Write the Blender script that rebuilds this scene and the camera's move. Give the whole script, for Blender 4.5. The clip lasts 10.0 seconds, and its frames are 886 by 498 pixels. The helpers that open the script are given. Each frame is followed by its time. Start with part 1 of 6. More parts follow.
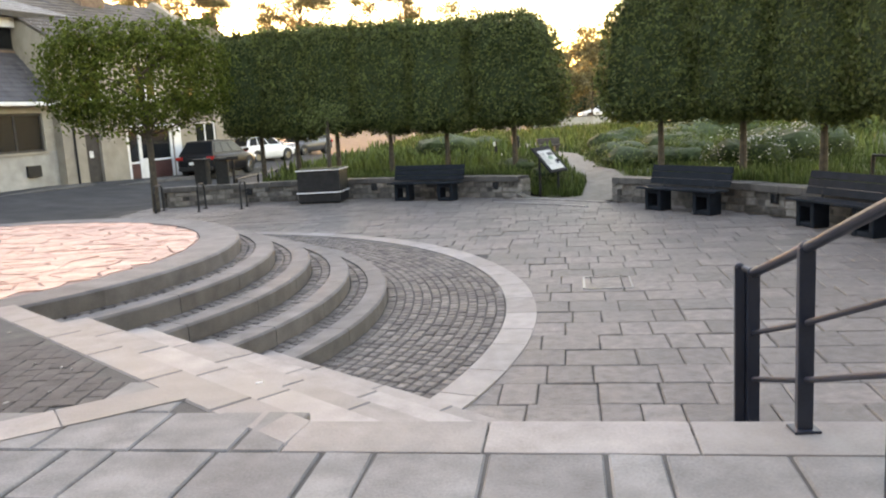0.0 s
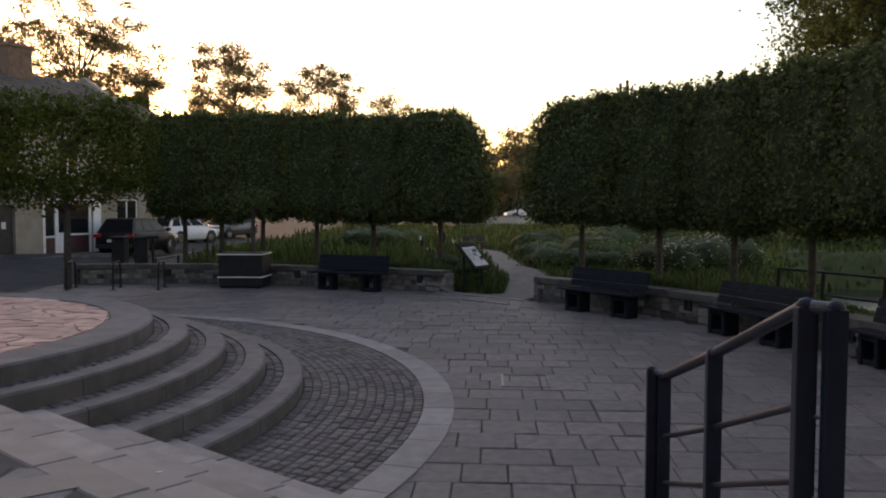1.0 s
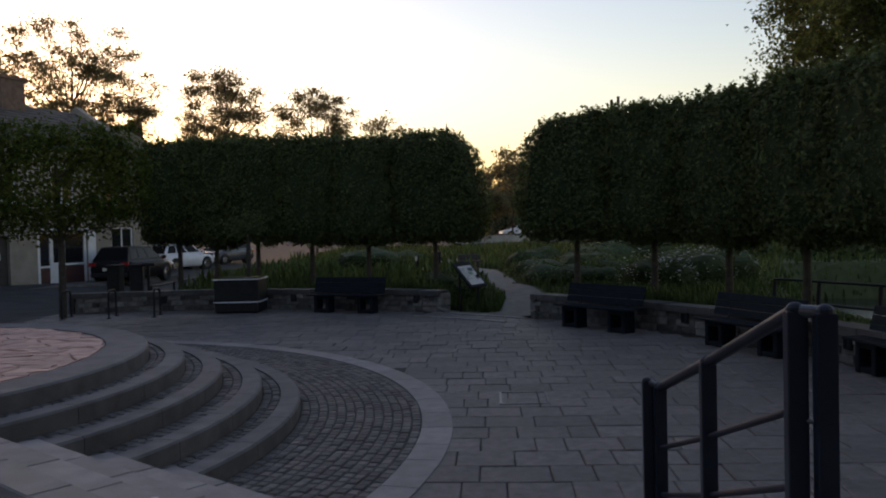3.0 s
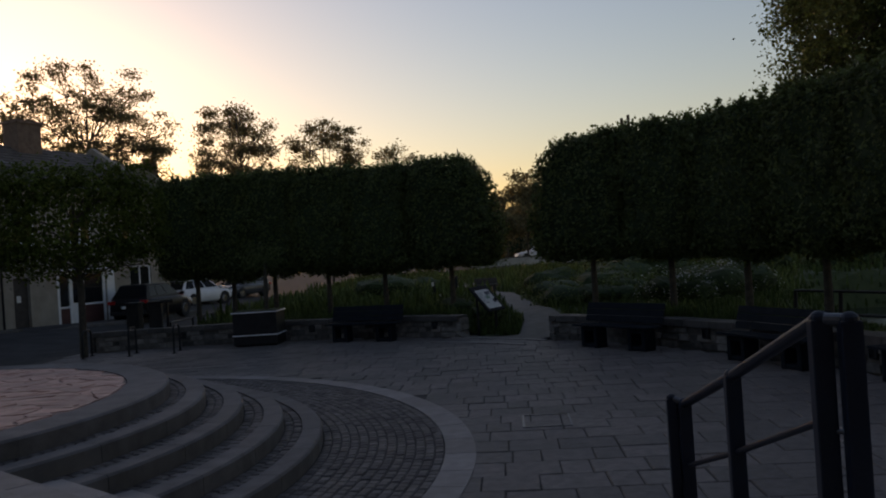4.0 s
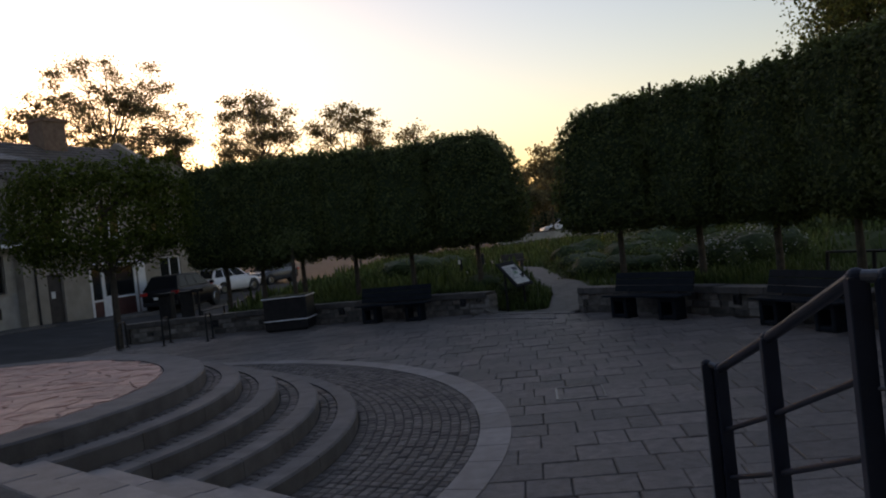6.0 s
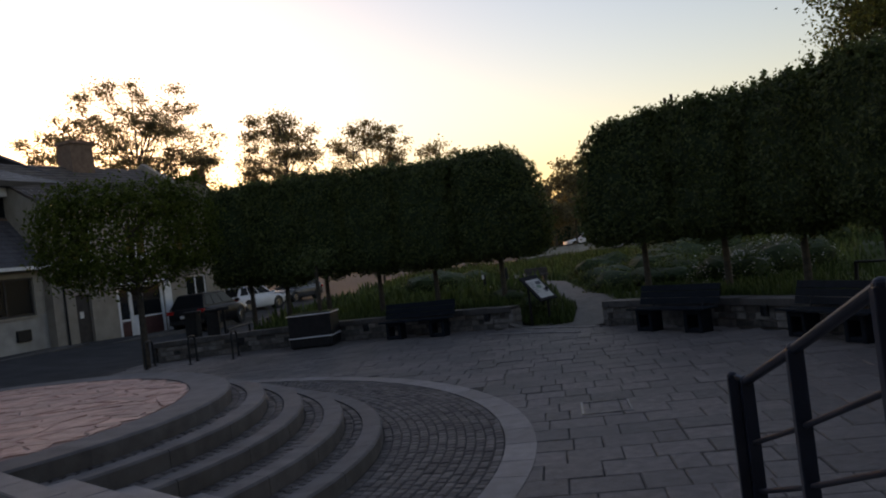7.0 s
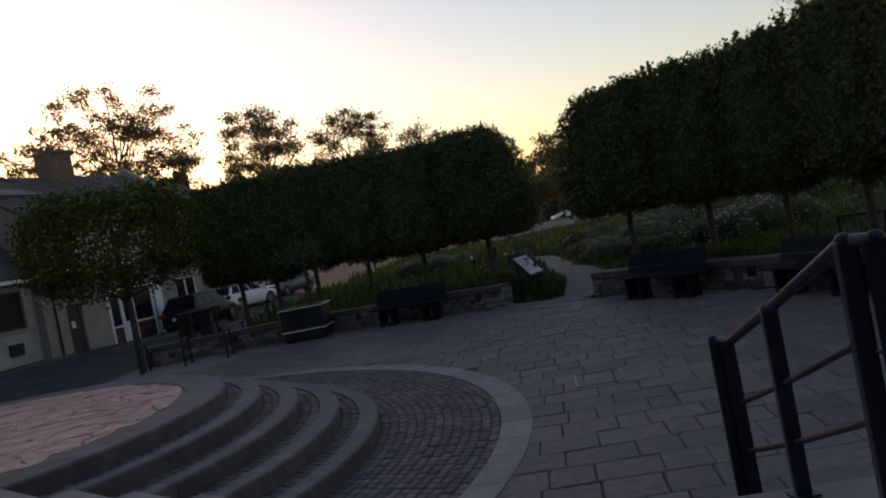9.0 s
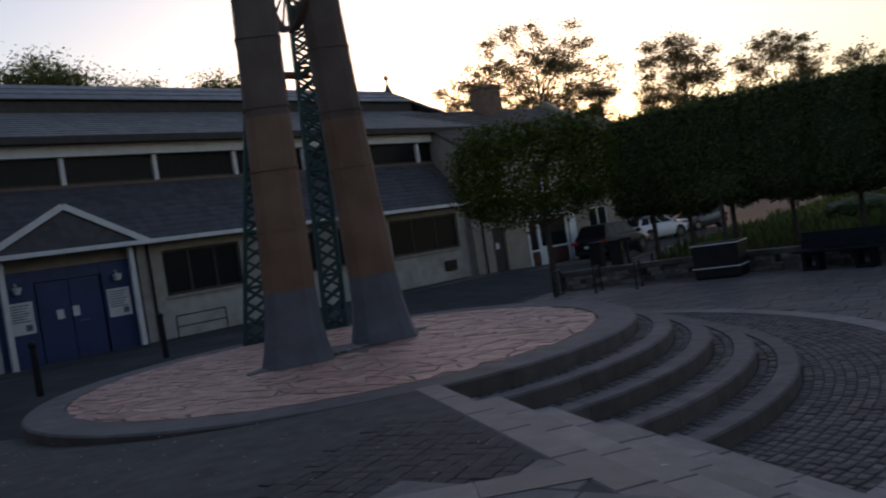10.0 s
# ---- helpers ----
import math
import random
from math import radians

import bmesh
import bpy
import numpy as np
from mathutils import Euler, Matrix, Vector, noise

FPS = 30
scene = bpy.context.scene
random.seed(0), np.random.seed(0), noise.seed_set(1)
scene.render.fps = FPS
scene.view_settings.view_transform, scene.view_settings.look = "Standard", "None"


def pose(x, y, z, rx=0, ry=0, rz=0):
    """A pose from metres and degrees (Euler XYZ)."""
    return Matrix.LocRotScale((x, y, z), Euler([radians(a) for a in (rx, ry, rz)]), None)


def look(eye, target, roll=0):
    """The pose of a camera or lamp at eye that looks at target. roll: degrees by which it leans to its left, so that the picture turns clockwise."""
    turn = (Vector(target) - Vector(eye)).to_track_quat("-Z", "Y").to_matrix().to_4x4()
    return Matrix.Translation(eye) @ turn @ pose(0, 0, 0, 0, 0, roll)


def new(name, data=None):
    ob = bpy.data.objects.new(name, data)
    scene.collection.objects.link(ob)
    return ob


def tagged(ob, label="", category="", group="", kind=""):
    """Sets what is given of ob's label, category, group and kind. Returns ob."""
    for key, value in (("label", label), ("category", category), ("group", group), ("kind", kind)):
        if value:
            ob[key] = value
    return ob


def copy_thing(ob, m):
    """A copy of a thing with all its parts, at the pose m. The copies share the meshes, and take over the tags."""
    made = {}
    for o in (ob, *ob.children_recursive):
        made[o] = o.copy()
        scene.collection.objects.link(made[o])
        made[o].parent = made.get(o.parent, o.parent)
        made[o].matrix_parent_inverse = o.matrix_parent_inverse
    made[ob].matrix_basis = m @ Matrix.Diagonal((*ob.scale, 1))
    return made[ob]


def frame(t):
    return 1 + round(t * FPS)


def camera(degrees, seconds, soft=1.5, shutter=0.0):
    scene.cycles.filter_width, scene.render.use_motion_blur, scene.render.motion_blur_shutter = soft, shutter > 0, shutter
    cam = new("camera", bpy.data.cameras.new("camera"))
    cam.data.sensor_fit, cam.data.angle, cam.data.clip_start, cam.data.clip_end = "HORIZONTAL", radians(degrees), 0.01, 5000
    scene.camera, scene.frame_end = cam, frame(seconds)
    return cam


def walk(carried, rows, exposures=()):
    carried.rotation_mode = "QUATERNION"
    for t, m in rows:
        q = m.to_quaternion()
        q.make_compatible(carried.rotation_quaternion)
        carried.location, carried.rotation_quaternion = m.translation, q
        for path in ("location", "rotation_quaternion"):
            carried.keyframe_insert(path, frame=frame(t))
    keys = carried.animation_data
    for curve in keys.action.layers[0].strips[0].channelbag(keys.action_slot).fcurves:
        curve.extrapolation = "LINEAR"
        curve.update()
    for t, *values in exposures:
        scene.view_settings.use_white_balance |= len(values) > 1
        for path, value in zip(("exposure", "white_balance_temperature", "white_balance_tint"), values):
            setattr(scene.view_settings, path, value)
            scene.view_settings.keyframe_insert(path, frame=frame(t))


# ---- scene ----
cam = camera(57.11, 10.0, soft=2.0, shutter=0.07)
# seconds, eye, target, roll
PATH = [
    (0, (-0.136, -0.365, 2.096), (-0.179, 1.608, 1.771), -3.33),
    (0.2, (-0.132, -0.374, 2.100), (-0.117, 1.617, 1.914), -1.36),
    (0.5, (-0.134, -0.378, 2.100), (0.004, 1.615, 2.019), 1.58),
    (1, (-0.120, -0.370, 2.092), (0.030, 1.622, 1.988), 0.09),
    (1.5, (-0.114, -0.373, 2.083), (0.002, 1.620, 1.972), 0.14),
    (2, (-0.108, -0.378, 2.080), (0.024, 1.615, 1.978), -0.05),
    (3.5, (-0.094, -0.374, 2.069), (0.058, 1.620, 2.051), -2.47),
    (4, (-0.097, -0.370, 2.064), (0.027, 1.626, 2.074), -3.73),
    (4.5, (-0.110, -0.371, 2.055), (-0.005, 1.626, 2.034), -4.62),
    (5, (-0.112, -0.369, 2.055), (-0.032, 1.629, 2.000), -5.93),
    (5.5, (-0.116, -0.369, 2.054), (-0.040, 1.628, 2.000), -6.04),
    (7, (-0.101, -0.377, 2.049), (-0.096, 1.623, 2.056), -7.14),
    (7.5, (-0.113, -0.375, 2.047), (-0.110, 1.625, 2.026), -7.55),
    (8, (-0.109, -0.363, 2.045), (-0.070, 1.636, 1.982), -8.88),
    (8.5, (-0.089, -0.360, 2.046), (-0.006, 1.637, 1.974), -9.89),
    (9, (-0.031, -0.387, 2.049), (-0.008, 1.612, 2.010), -11.29),
    (9.3, (-0.030, -0.389, 2.053), (-0.127, 1.609, 2.039), -11.70),
    (9.5, (-0.036, -0.376, 2.049), (-0.275, 1.610, 2.046), -11.23),
    (9.7, (-0.062, -0.356, 2.061), (-0.518, 1.591, 2.060), -10.23),
    (9.8, (-0.090, -0.343, 2.068), (-0.685, 1.567, 2.060), -9.61),
    (9.9, (-0.116, -0.345, 2.078), (-0.872, 1.507, 2.062), -9.19),
    (10, (-0.139, -0.347, 2.080), (-1.074, 1.421, 2.052), -8.92),
]
# seconds, stops, kelvin, tint
EXPOSURES = [(0.0, 4.6, 11500, 34), (0.5, 3.2, 9900, 38), (1.0, 2.55, 9600, 40), (2.0, 2.0, 9200, 40), (3.5, 1.4, 7800, 35), (4.0, 0.95, 7900, 35), (4.5, 1.05, 8000, 36), (5.5, 1.5, 8300, 37), (7.0, 1.55, 8300, 37), (7.5, 1.5, 8300, 37), (8.5, 1.35, 8100, 37), (9.5, 1.5, 7900, 37), (10.0, 1.4, 7600, 35)]
walk(cam, [(t, look(e, g, r)) for t, e, g, r in PATH], EXPOSURES)

# ---- light: low sun behind the hall roof, clear evening sky ----
SUN_AZ, SUN_EL = 117.0, 7.0
world = bpy.data.worlds.new("world")
scene.world = world
world.use_nodes = True
wn = world.node_tree.nodes
wl = world.node_tree.links
sky = wn.new("ShaderNodeTexSky")
sky.sky_type = "NISHITA"
sky.sun_disc = False
sky.sun_elevation = radians(SUN_EL)
sky.sun_rotation = radians(SUN_AZ - 90.0) * -1
sky.altitude = 50
sky.air_density = 1.4
sky.dust_density = 0.8
sky.ozone_density = 3.0
wn["Background"].inputs["Strength"].default_value = 0.10
wl.new(sky.outputs[0], wn["Background"].inputs["Color"])
sun_data = bpy.data.lights.new("sun", "SUN")
sun_data.energy = 0.15
sun_data.angle = radians(0.6)
sun_data.color = (1.0, 0.72, 0.45)
sun = new("sun", sun_data)
sun_dir = Vector((math.cos(radians(SUN_AZ)) * math.cos(radians(SUN_EL)), math.sin(radians(SUN_AZ)) * math.cos(radians(SUN_EL)), math.sin(radians(SUN_EL))))
sun.matrix_world = look(sun_dir * 60, (0, 0, 0))


# ---- materials ----
def material(name, c1, c2, rough=0.8, scale=6.0, fine=60.0, bump=0.15, metal=0.0, rand=0.0, spec=0.5, translucent=0.0, island=False, stain=None, dist=0.01):
    """Two-scale procedural surface: c1 and c2 mixed by coarse and fine noise, with fine relief."""
    m = bpy.data.materials.new(name)
    m.use_nodes = True
    n, l = m.node_tree.nodes, m.node_tree.links
    b = n["Principled BSDF"]
    tc = n.new("ShaderNodeTexCoord")
    big, small = n.new("ShaderNodeTexNoise"), n.new("ShaderNodeTexNoise")
    geo = n.new("ShaderNodeNewGeometry")
    big.inputs["Scale"].default_value, big.inputs["Detail"].default_value = scale, 4
    small.inputs["Scale"].default_value, small.inputs["Detail"].default_value = fine, 3
    for t in (big, small):
        l.new(geo.outputs["Position"], t.inputs["Vector"])
    add = n.new("ShaderNodeMath")
    add.operation = "MULTIPLY_ADD"
    l.new(small.outputs[0], add.inputs[0])
    add.inputs[1].default_value = 0.5
    l.new(big.outputs[0], add.inputs[2])
    ramp = n.new("ShaderNodeMapRange")
    ramp.inputs[1].default_value, ramp.inputs[2].default_value = 0.5, 1.0
    l.new(add.outputs[0], ramp.inputs[0])
    mix = n.new("ShaderNodeMix")
    mix.data_type = "RGBA"
    mix.inputs[6].default_value, mix.inputs[7].default_value = (*c1, 1), (*c2, 1)
    l.new(ramp.outputs[0], mix.inputs[0])
    colour = mix.outputs[2]
    if stain:
        wide = n.new("ShaderNodeTexNoise")
        wide.inputs["Scale"].default_value, wide.inputs["Detail"].default_value = 0.7, 5
        l.new(geo.outputs["Position"], wide.inputs["Vector"])
        sr = n.new("ShaderNodeMapRange")
        sr.inputs[1].default_value, sr.inputs[2].default_value, sr.inputs[4].default_value = 0.48, 0.72, 0.7
        l.new(wide.outputs[0], sr.inputs[0])
        sm = n.new("ShaderNodeMix")
        sm.data_type = "RGBA"
        l.new(sr.outputs[0], sm.inputs[0])
        l.new(colour, sm.inputs[6])
        sm.inputs[7].default_value = (*stain, 1)
        colour = sm.outputs[2]
    if rand:
        hsv = n.new("ShaderNodeHueSaturation")
        src = geo.outputs["Random Per Island"] if island else n.new("ShaderNodeObjectInfo").outputs["Random"]
        rr = n.new("ShaderNodeMapRange")
        rr.inputs[3].default_value, rr.inputs[4].default_value = 1 - rand, 1 + rand
        l.new(src, rr.inputs[0])
        l.new(rr.outputs[0], hsv.inputs["Value"])
        l.new(colour, hsv.inputs["Color"])
        colour = hsv.outputs[0]
    l.new(colour, b.inputs["Base Color"])
    b.inputs["Roughness"].default_value = rough
    b.inputs["Metallic"].default_value = metal
    b.inputs["Specular IOR Level"].default_value = spec
    if bump:
        bp = n.new("ShaderNodeBump")
        bp.inputs["Strength"].default_value, bp.inputs["Distance"].default_value = bump, dist
        l.new(add.outputs[0], bp.inputs["Height"])
        l.new(bp.outputs[0], b.inputs["Normal"])
    if translucent:
        tr = n.new("ShaderNodeBsdfTranslucent")
        l.new(colour, tr.inputs["Color"])
        ms = n.new("ShaderNodeMixShader")
        ms.inputs[0].default_value = translucent
        l.new(b.outputs[0], ms.inputs[1])
        l.new(tr.outputs[0], ms.inputs[2])
        l.new(ms.outputs[0], n["Material Output"].inputs["Surface"])
    return m


asphalt = material("asphalt", (0.035, 0.035, 0.038), (0.075, 0.073, 0.072), 0.95, 1.2, 90, 0.4, spec=0.15, stain=(0.05, 0.048, 0.046))
tarmac = material("tarmac", (0.055, 0.05, 0.047), (0.12, 0.11, 0.10), 0.9, 5, 130, 0.6, stain=(0.06, 0.055, 0.05))
slab_grey = material("slab_grey", (0.105, 0.088, 0.081), (0.195, 0.166, 0.154), 0.64, 9, 70, 0.8, rand=0.2, dist=0.02, stain=(0.10, 0.09, 0.085))
slab_far = material("slab_far", (0.105, 0.088, 0.081), (0.195, 0.166, 0.154), 0.64, 9, 70, 0.8, rand=0.2, dist=0.02, island=True, stain=(0.10, 0.09, 0.085))
slab_near = material("slab_near", (0.13, 0.122, 0.118), (0.285, 0.268, 0.258), 0.8, 4.5, 80, 0.4, rand=0.15, stain=(0.14, 0.128, 0.12))
stone_light = material("stone_light", (0.185, 0.162, 0.154), (0.30, 0.264, 0.25), 0.66, 5, 80, 0.35, rand=0.17, stain=(0.24, 0.21, 0.19))
kerb_granite = material("kerb_granite", (0.068, 0.063, 0.062), (0.148, 0.137, 0.135), 0.72, 4, 110, 0.35, rand=0.14, stain=(0.13, 0.12, 0.115))
sett = material("sett", (0.068, 0.057, 0.052), (0.142, 0.120, 0.110), 0.7, 8, 90, 0.4, rand=0.42)
sett_far = material("sett_far", (0.068, 0.057, 0.052), (0.142, 0.120, 0.110), 0.7, 8, 90, 0.4, rand=0.42, island=True)
sett_dark = material("sett_dark", (0.05, 0.042, 0.039), (0.10, 0.086, 0.079), 0.85, 8, 90, 0.5, rand=0.16)
sett_dark_far = material("sett_dark_far", (0.05, 0.042, 0.039), (0.10, 0.086, 0.079), 0.85, 8, 90, 0.5, rand=0.16, island=True)
speck = material("speck", (0.22, 0.20, 0.19), (0.38, 0.36, 0.34), 0.8, 6, 40, 0)
joint = material("joint", (0.03, 0.027, 0.024), (0.06, 0.055, 0.05), 0.95, 6, 120, 0.3)
pink_stone = material("pink_stone", (0.44, 0.205, 0.16), (0.66, 0.39, 0.31), 0.55, 7, 60, 0.7, rand=0.2, dist=0.02)
pink_far = material("pink_far", (0.44, 0.205, 0.16), (0.66, 0.39, 0.31), 0.55, 7, 60, 0.7, rand=0.2, island=True, dist=0.02)
pink_bed = material("pink_bed", (0.20, 0.125, 0.11), (0.30, 0.20, 0.175), 0.85, 8, 80, 0.3)
pebble_mat = material("pebble", (0.10, 0.095, 0.09), (0.25, 0.24, 0.23), 0.6, 12, 80, 0.2, rand=0.4, island=True)
rubble = material("rubble", (0.065, 0.06, 0.055), (0.20, 0.182, 0.165), 0.85, 7, 60, 0.7, rand=0.65)
mortar = material("mortar", (0.09, 0.08, 0.072), (0.15, 0.135, 0.12), 0.95, 10, 90, 0.4)
coping = material("coping", (0.045, 0.042, 0.04), (0.105, 0.097, 0.09), 0.75, 4, 70, 0.3, rand=0.15)
navy_paint = material("navy_paint", (0.012, 0.018, 0.032), (0.02, 0.03, 0.05), 0.35, 8, 90, 0.05)
navy_gloss = material("navy_gloss", (0.016, 0.022, 0.036), (0.03, 0.038, 0.056), 0.42, 8, 90, 0.04, spec=0.25)
steel_worn = material("steel_worn", (0.10, 0.105, 0.115), (0.2, 0.205, 0.215), 0.32, 12, 90, 0.05, metal=0.7)
bench_paint = material("bench_paint", (0.008, 0.012, 0.016), (0.016, 0.022, 0.03), 0.75, 8, 80, 0.1, spec=0.1)
black_paint = material("black_paint", (0.012, 0.012, 0.013), (0.025, 0.025, 0.027), 0.5, 8, 80, 0.06, spec=0.25)
white_paint = material("white_paint", (0.62, 0.61, 0.60), (0.78, 0.77, 0.76), 0.5, 3, 60, 0.08)
silver_trim = material("silver_trim", (0.7, 0.7, 0.71), (0.82, 0.82, 0.83), 0.35, 8, 60, 0.05)
bark = material("bark", (0.035, 0.028, 0.02), (0.09, 0.07, 0.05), 0.9, 10, 50, 0.6)
leaf_hedge = material("leaf_hedge", (0.06, 0.088, 0.026), (0.118, 0.15, 0.05), 0.55, 3, 20, 0, spec=0.3, rand=0.5, island=True, translucent=0.42)
leaf_loose = material("leaf_loose", (0.06, 0.09, 0.015), (0.11, 0.14, 0.03), 0.65, 3, 20, 0, spec=0.1, rand=0.4, island=True, translucent=0.4)
# near-black green: shade deep inside the foliage, put into the colour
leaf_shade = material("leaf_shade", (0.015, 0.03, 0.008), (0.035, 0.06, 0.018), 0.9, 5, 30, 0.5)
# paler and browner than real leaves: evening glare is put into this colour
leaf_far_glare = material("leaf_far_glare", (0.13, 0.11, 0.05), (0.24, 0.19, 0.09), 0.7, 1, 8, 0, rand=0.3, island=True, translucent=0.65)
grass_mat = material("grass", (0.042, 0.072, 0.018), (0.085, 0.118, 0.036), 0.65, 1.5, 20, 0, spec=0.2, rand=0.4, island=True, translucent=0.3)
soil = material("soil", (0.03, 0.045, 0.014), (0.06, 0.075, 0.025), 0.95, 3, 50, 0.5)
path_mat = material("path_gravel", (0.12, 0.105, 0.088), (0.19, 0.168, 0.142), 0.9, 4, 120, 0.4)
umbel = material("umbel", (0.36, 0.37, 0.32), (0.5, 0.5, 0.45), 0.7, 4, 30, 0)
render_wall = material("render_wall", (0.32, 0.30, 0.27), (0.50, 0.475, 0.44), 0.85, 2.5, 50, 0.4, stain=(0.25, 0.235, 0.21))
beige_wall = material("beige_wall", (0.24, 0.205, 0.165), (0.36, 0.31, 0.255), 0.9, 2, 40, 0.3, stain=(0.20, 0.17, 0.14))
pier_stone = material("pier_stone", (0.30, 0.265, 0.22), (0.42, 0.37, 0.31), 0.85, 3, 50, 0.3)
slate = material("slate", (0.04, 0.039, 0.046), (0.085, 0.082, 0.092), 0.6, 4, 60, 0.25, rand=0.2, island=True)
slate_light = material("slate_light", (0.10, 0.10, 0.108), (0.18, 0.18, 0.19), 0.55, 3, 60, 0.2, rand=0.12, island=True)
roof_tile = material("roof_tile", (0.06, 0.047, 0.04), (0.12, 0.093, 0.078), 0.8, 3, 40, 0.3, rand=0.2, island=True)
brick_brown = material("brick_brown", (0.14, 0.085, 0.06), (0.24, 0.15, 0.11), 0.9, 6, 60, 0.4)
maroon = material("maroon", (0.065, 0.026, 0.023), (0.11, 0.042, 0.038), 0.5, 4, 60, 0.1)
door_blue = material("door_blue", (0.012, 0.028, 0.10), (0.02, 0.045, 0.15), 0.45, 3, 60, 0.06)
dark_timber = material("dark_timber", (0.03, 0.025, 0.022), (0.06, 0.05, 0.045), 0.7, 5, 60, 0.2)
curtain = material("curtain", (0.22, 0.225, 0.225), (0.36, 0.365, 0.365), 0.9, 9, 60, 0.2)
tower_base = material("tower_base", (0.10, 0.11, 0.13), (0.17, 0.185, 0.21), 0.7, 2.5, 50, 0.3, stain=(0.10, 0.105, 0.12))
tower_rust = material("tower_rust", (0.19, 0.105, 0.068), (0.30, 0.18, 0.12), 0.8, 2.0, 50, 0.35, stain=(0.19, 0.09, 0.055))
tower_dark = material("tower_dark", (0.115, 0.082, 0.068), (0.19, 0.14, 0.118), 0.8, 2.0, 50, 0.3, stain=(0.12, 0.08, 0.06))
green_steel = material("green_steel", (0.015, 0.06, 0.058), (0.03, 0.10, 0.095), 0.5, 5, 60, 0.15)
red_steel = material("red_steel", (0.10, 0.035, 0.03), (0.17, 0.06, 0.05), 0.6, 5, 60, 0.2)
paper = material("paper", (0.6, 0.6, 0.58), (0.72, 0.72, 0.7), 0.8, 6, 40, 0)
ink = material("ink", (0.08, 0.09, 0.11), (0.16, 0.17, 0.19), 0.8, 20, 90, 0)
ink_green = material("ink_green", (0.10, 0.22, 0.16), (0.25, 0.36, 0.28), 0.8, 9, 60, 0)
rubber = material("rubber", (0.012, 0.012, 0.012), (0.025, 0.025, 0.025), 0.85, 12, 80, 0.2)
car_black = material("car_black", (0.008, 0.008, 0.01), (0.013, 0.013, 0.015), 0.35, 3, 60, 0, spec=0.12)
car_white = material("car_white", (0.62, 0.63, 0.66), (0.72, 0.73, 0.76), 0.25, 3, 60, 0)
car_grey = material("car_grey", (0.07, 0.075, 0.085), (0.11, 0.115, 0.125), 0.25, 3, 60, 0, metal=0.3)
tail_red = material("tail_red", (0.30, 0.01, 0.01), (0.42, 0.02, 0.02), 0.25, 9, 60, 0)
lamp_clear = material("lamp_clear", (0.6, 0.6, 0.62), (0.75, 0.75, 0.77), 0.15, 9, 60, 0)
chrome = material("chrome", (0.5, 0.5, 0.52), (0.65, 0.65, 0.66), 0.2, 9, 60, 0, metal=1.0)
far_wall = material("far_wall", (0.26, 0.22, 0.195), (0.36, 0.31, 0.27), 0.9, 1, 20, 0.1)


def glass_material(name, tint, rough):
    m = bpy.data.materials.new(name)
    m.use_nodes = True
    b = m.node_tree.nodes["Principled BSDF"]
    b.inputs["Base Color"].default_value = (*tint, 1)
    b.inputs["Roughness"].default_value = rough
    b.inputs["Specular IOR Level"].default_value = 0.6
    return m


window_glass = glass_material("window_glass", (0.012, 0.014, 0.016), 0.06)
hall_glass = glass_material("hall_glass", (0.012, 0.014, 0.016), 0.35)
hn, hl = hall_glass.node_tree.nodes, hall_glass.node_tree.links
see_through, pane_mix = hn.new("ShaderNodeBsdfTransparent"), hn.new("ShaderNodeMixShader")
hn["Principled BSDF"].inputs["Specular IOR Level"].default_value = 0.2
pane_mix.inputs[0].default_value = 0.16
hl.new(hn["Principled BSDF"].outputs[0], pane_mix.inputs[1])
hl.new(see_through.outputs[0], pane_mix.inputs[2])
hl.new(pane_mix.outputs[0], hn["Material Output"].inputs["Surface"])
car_glass = glass_material("car_glass", (0.008, 0.009, 0.011), 0.12)
car_glass.node_tree.nodes["Principled BSDF"].inputs["Specular IOR Level"].default_value = 0.12
water_mat = material("river_water", (0.012, 0.016, 0.014), (0.02, 0.025, 0.022), 0.05, 2.5, 9.0, 0.6, dist=0.06)


# ---- mesh helpers ----
def part(name, bm, mat, parent=None, label=""):
    """One mesh object out of a bmesh, under a thing or a part."""
    me = bpy.data.meshes.new(name)
    bmesh.ops.recalc_face_normals(bm, faces=bm.faces)
    bm.to_mesh(me)
    bm.free()
    me.materials.append(mat)
    ob = new(name, me)
    ob.parent = parent
    return tagged(ob, label)


def piece(name, me, parent, m=None):
    ob = new(name, me)
    ob.parent = parent
    if m is not None:
        ob.matrix_basis = m
    return ob


def raw(name, verts, faces, mat, parent=None, smooth=False):
    me = bpy.data.meshes.new(name)
    me.from_pydata([tuple(v) for v in verts], [], [tuple(f) for f in faces])
    me.materials.append(mat)
    if smooth:
        for p in me.polygons:
            p.use_smooth = True
    ob = new(name, me)
    ob.parent = parent
    return ob


def thing(name, label, category, m=None, group="", kind=""):
    ob = new(name)
    ob.empty_display_size = 0.2
    if m is not None:
        ob.matrix_basis = m
    return tagged(ob, label, category, group, kind)


def box(bm, c, s, bevel=0.0, rot=None):
    """A box with centre c and size s, its edges rounded by bevel."""
    m = Matrix.LocRotScale(Vector(c), Euler(rot) if rot else None, Vector(s))
    r = bmesh.ops.create_cube(bm, size=1.0, matrix=m)
    if bevel:
        es = list({e for v in r["verts"] for e in v.link_edges})
        bmesh.ops.bevel(bm, geom=es, offset=bevel, segments=2, affect="EDGES", profile=0.6)
    return bm


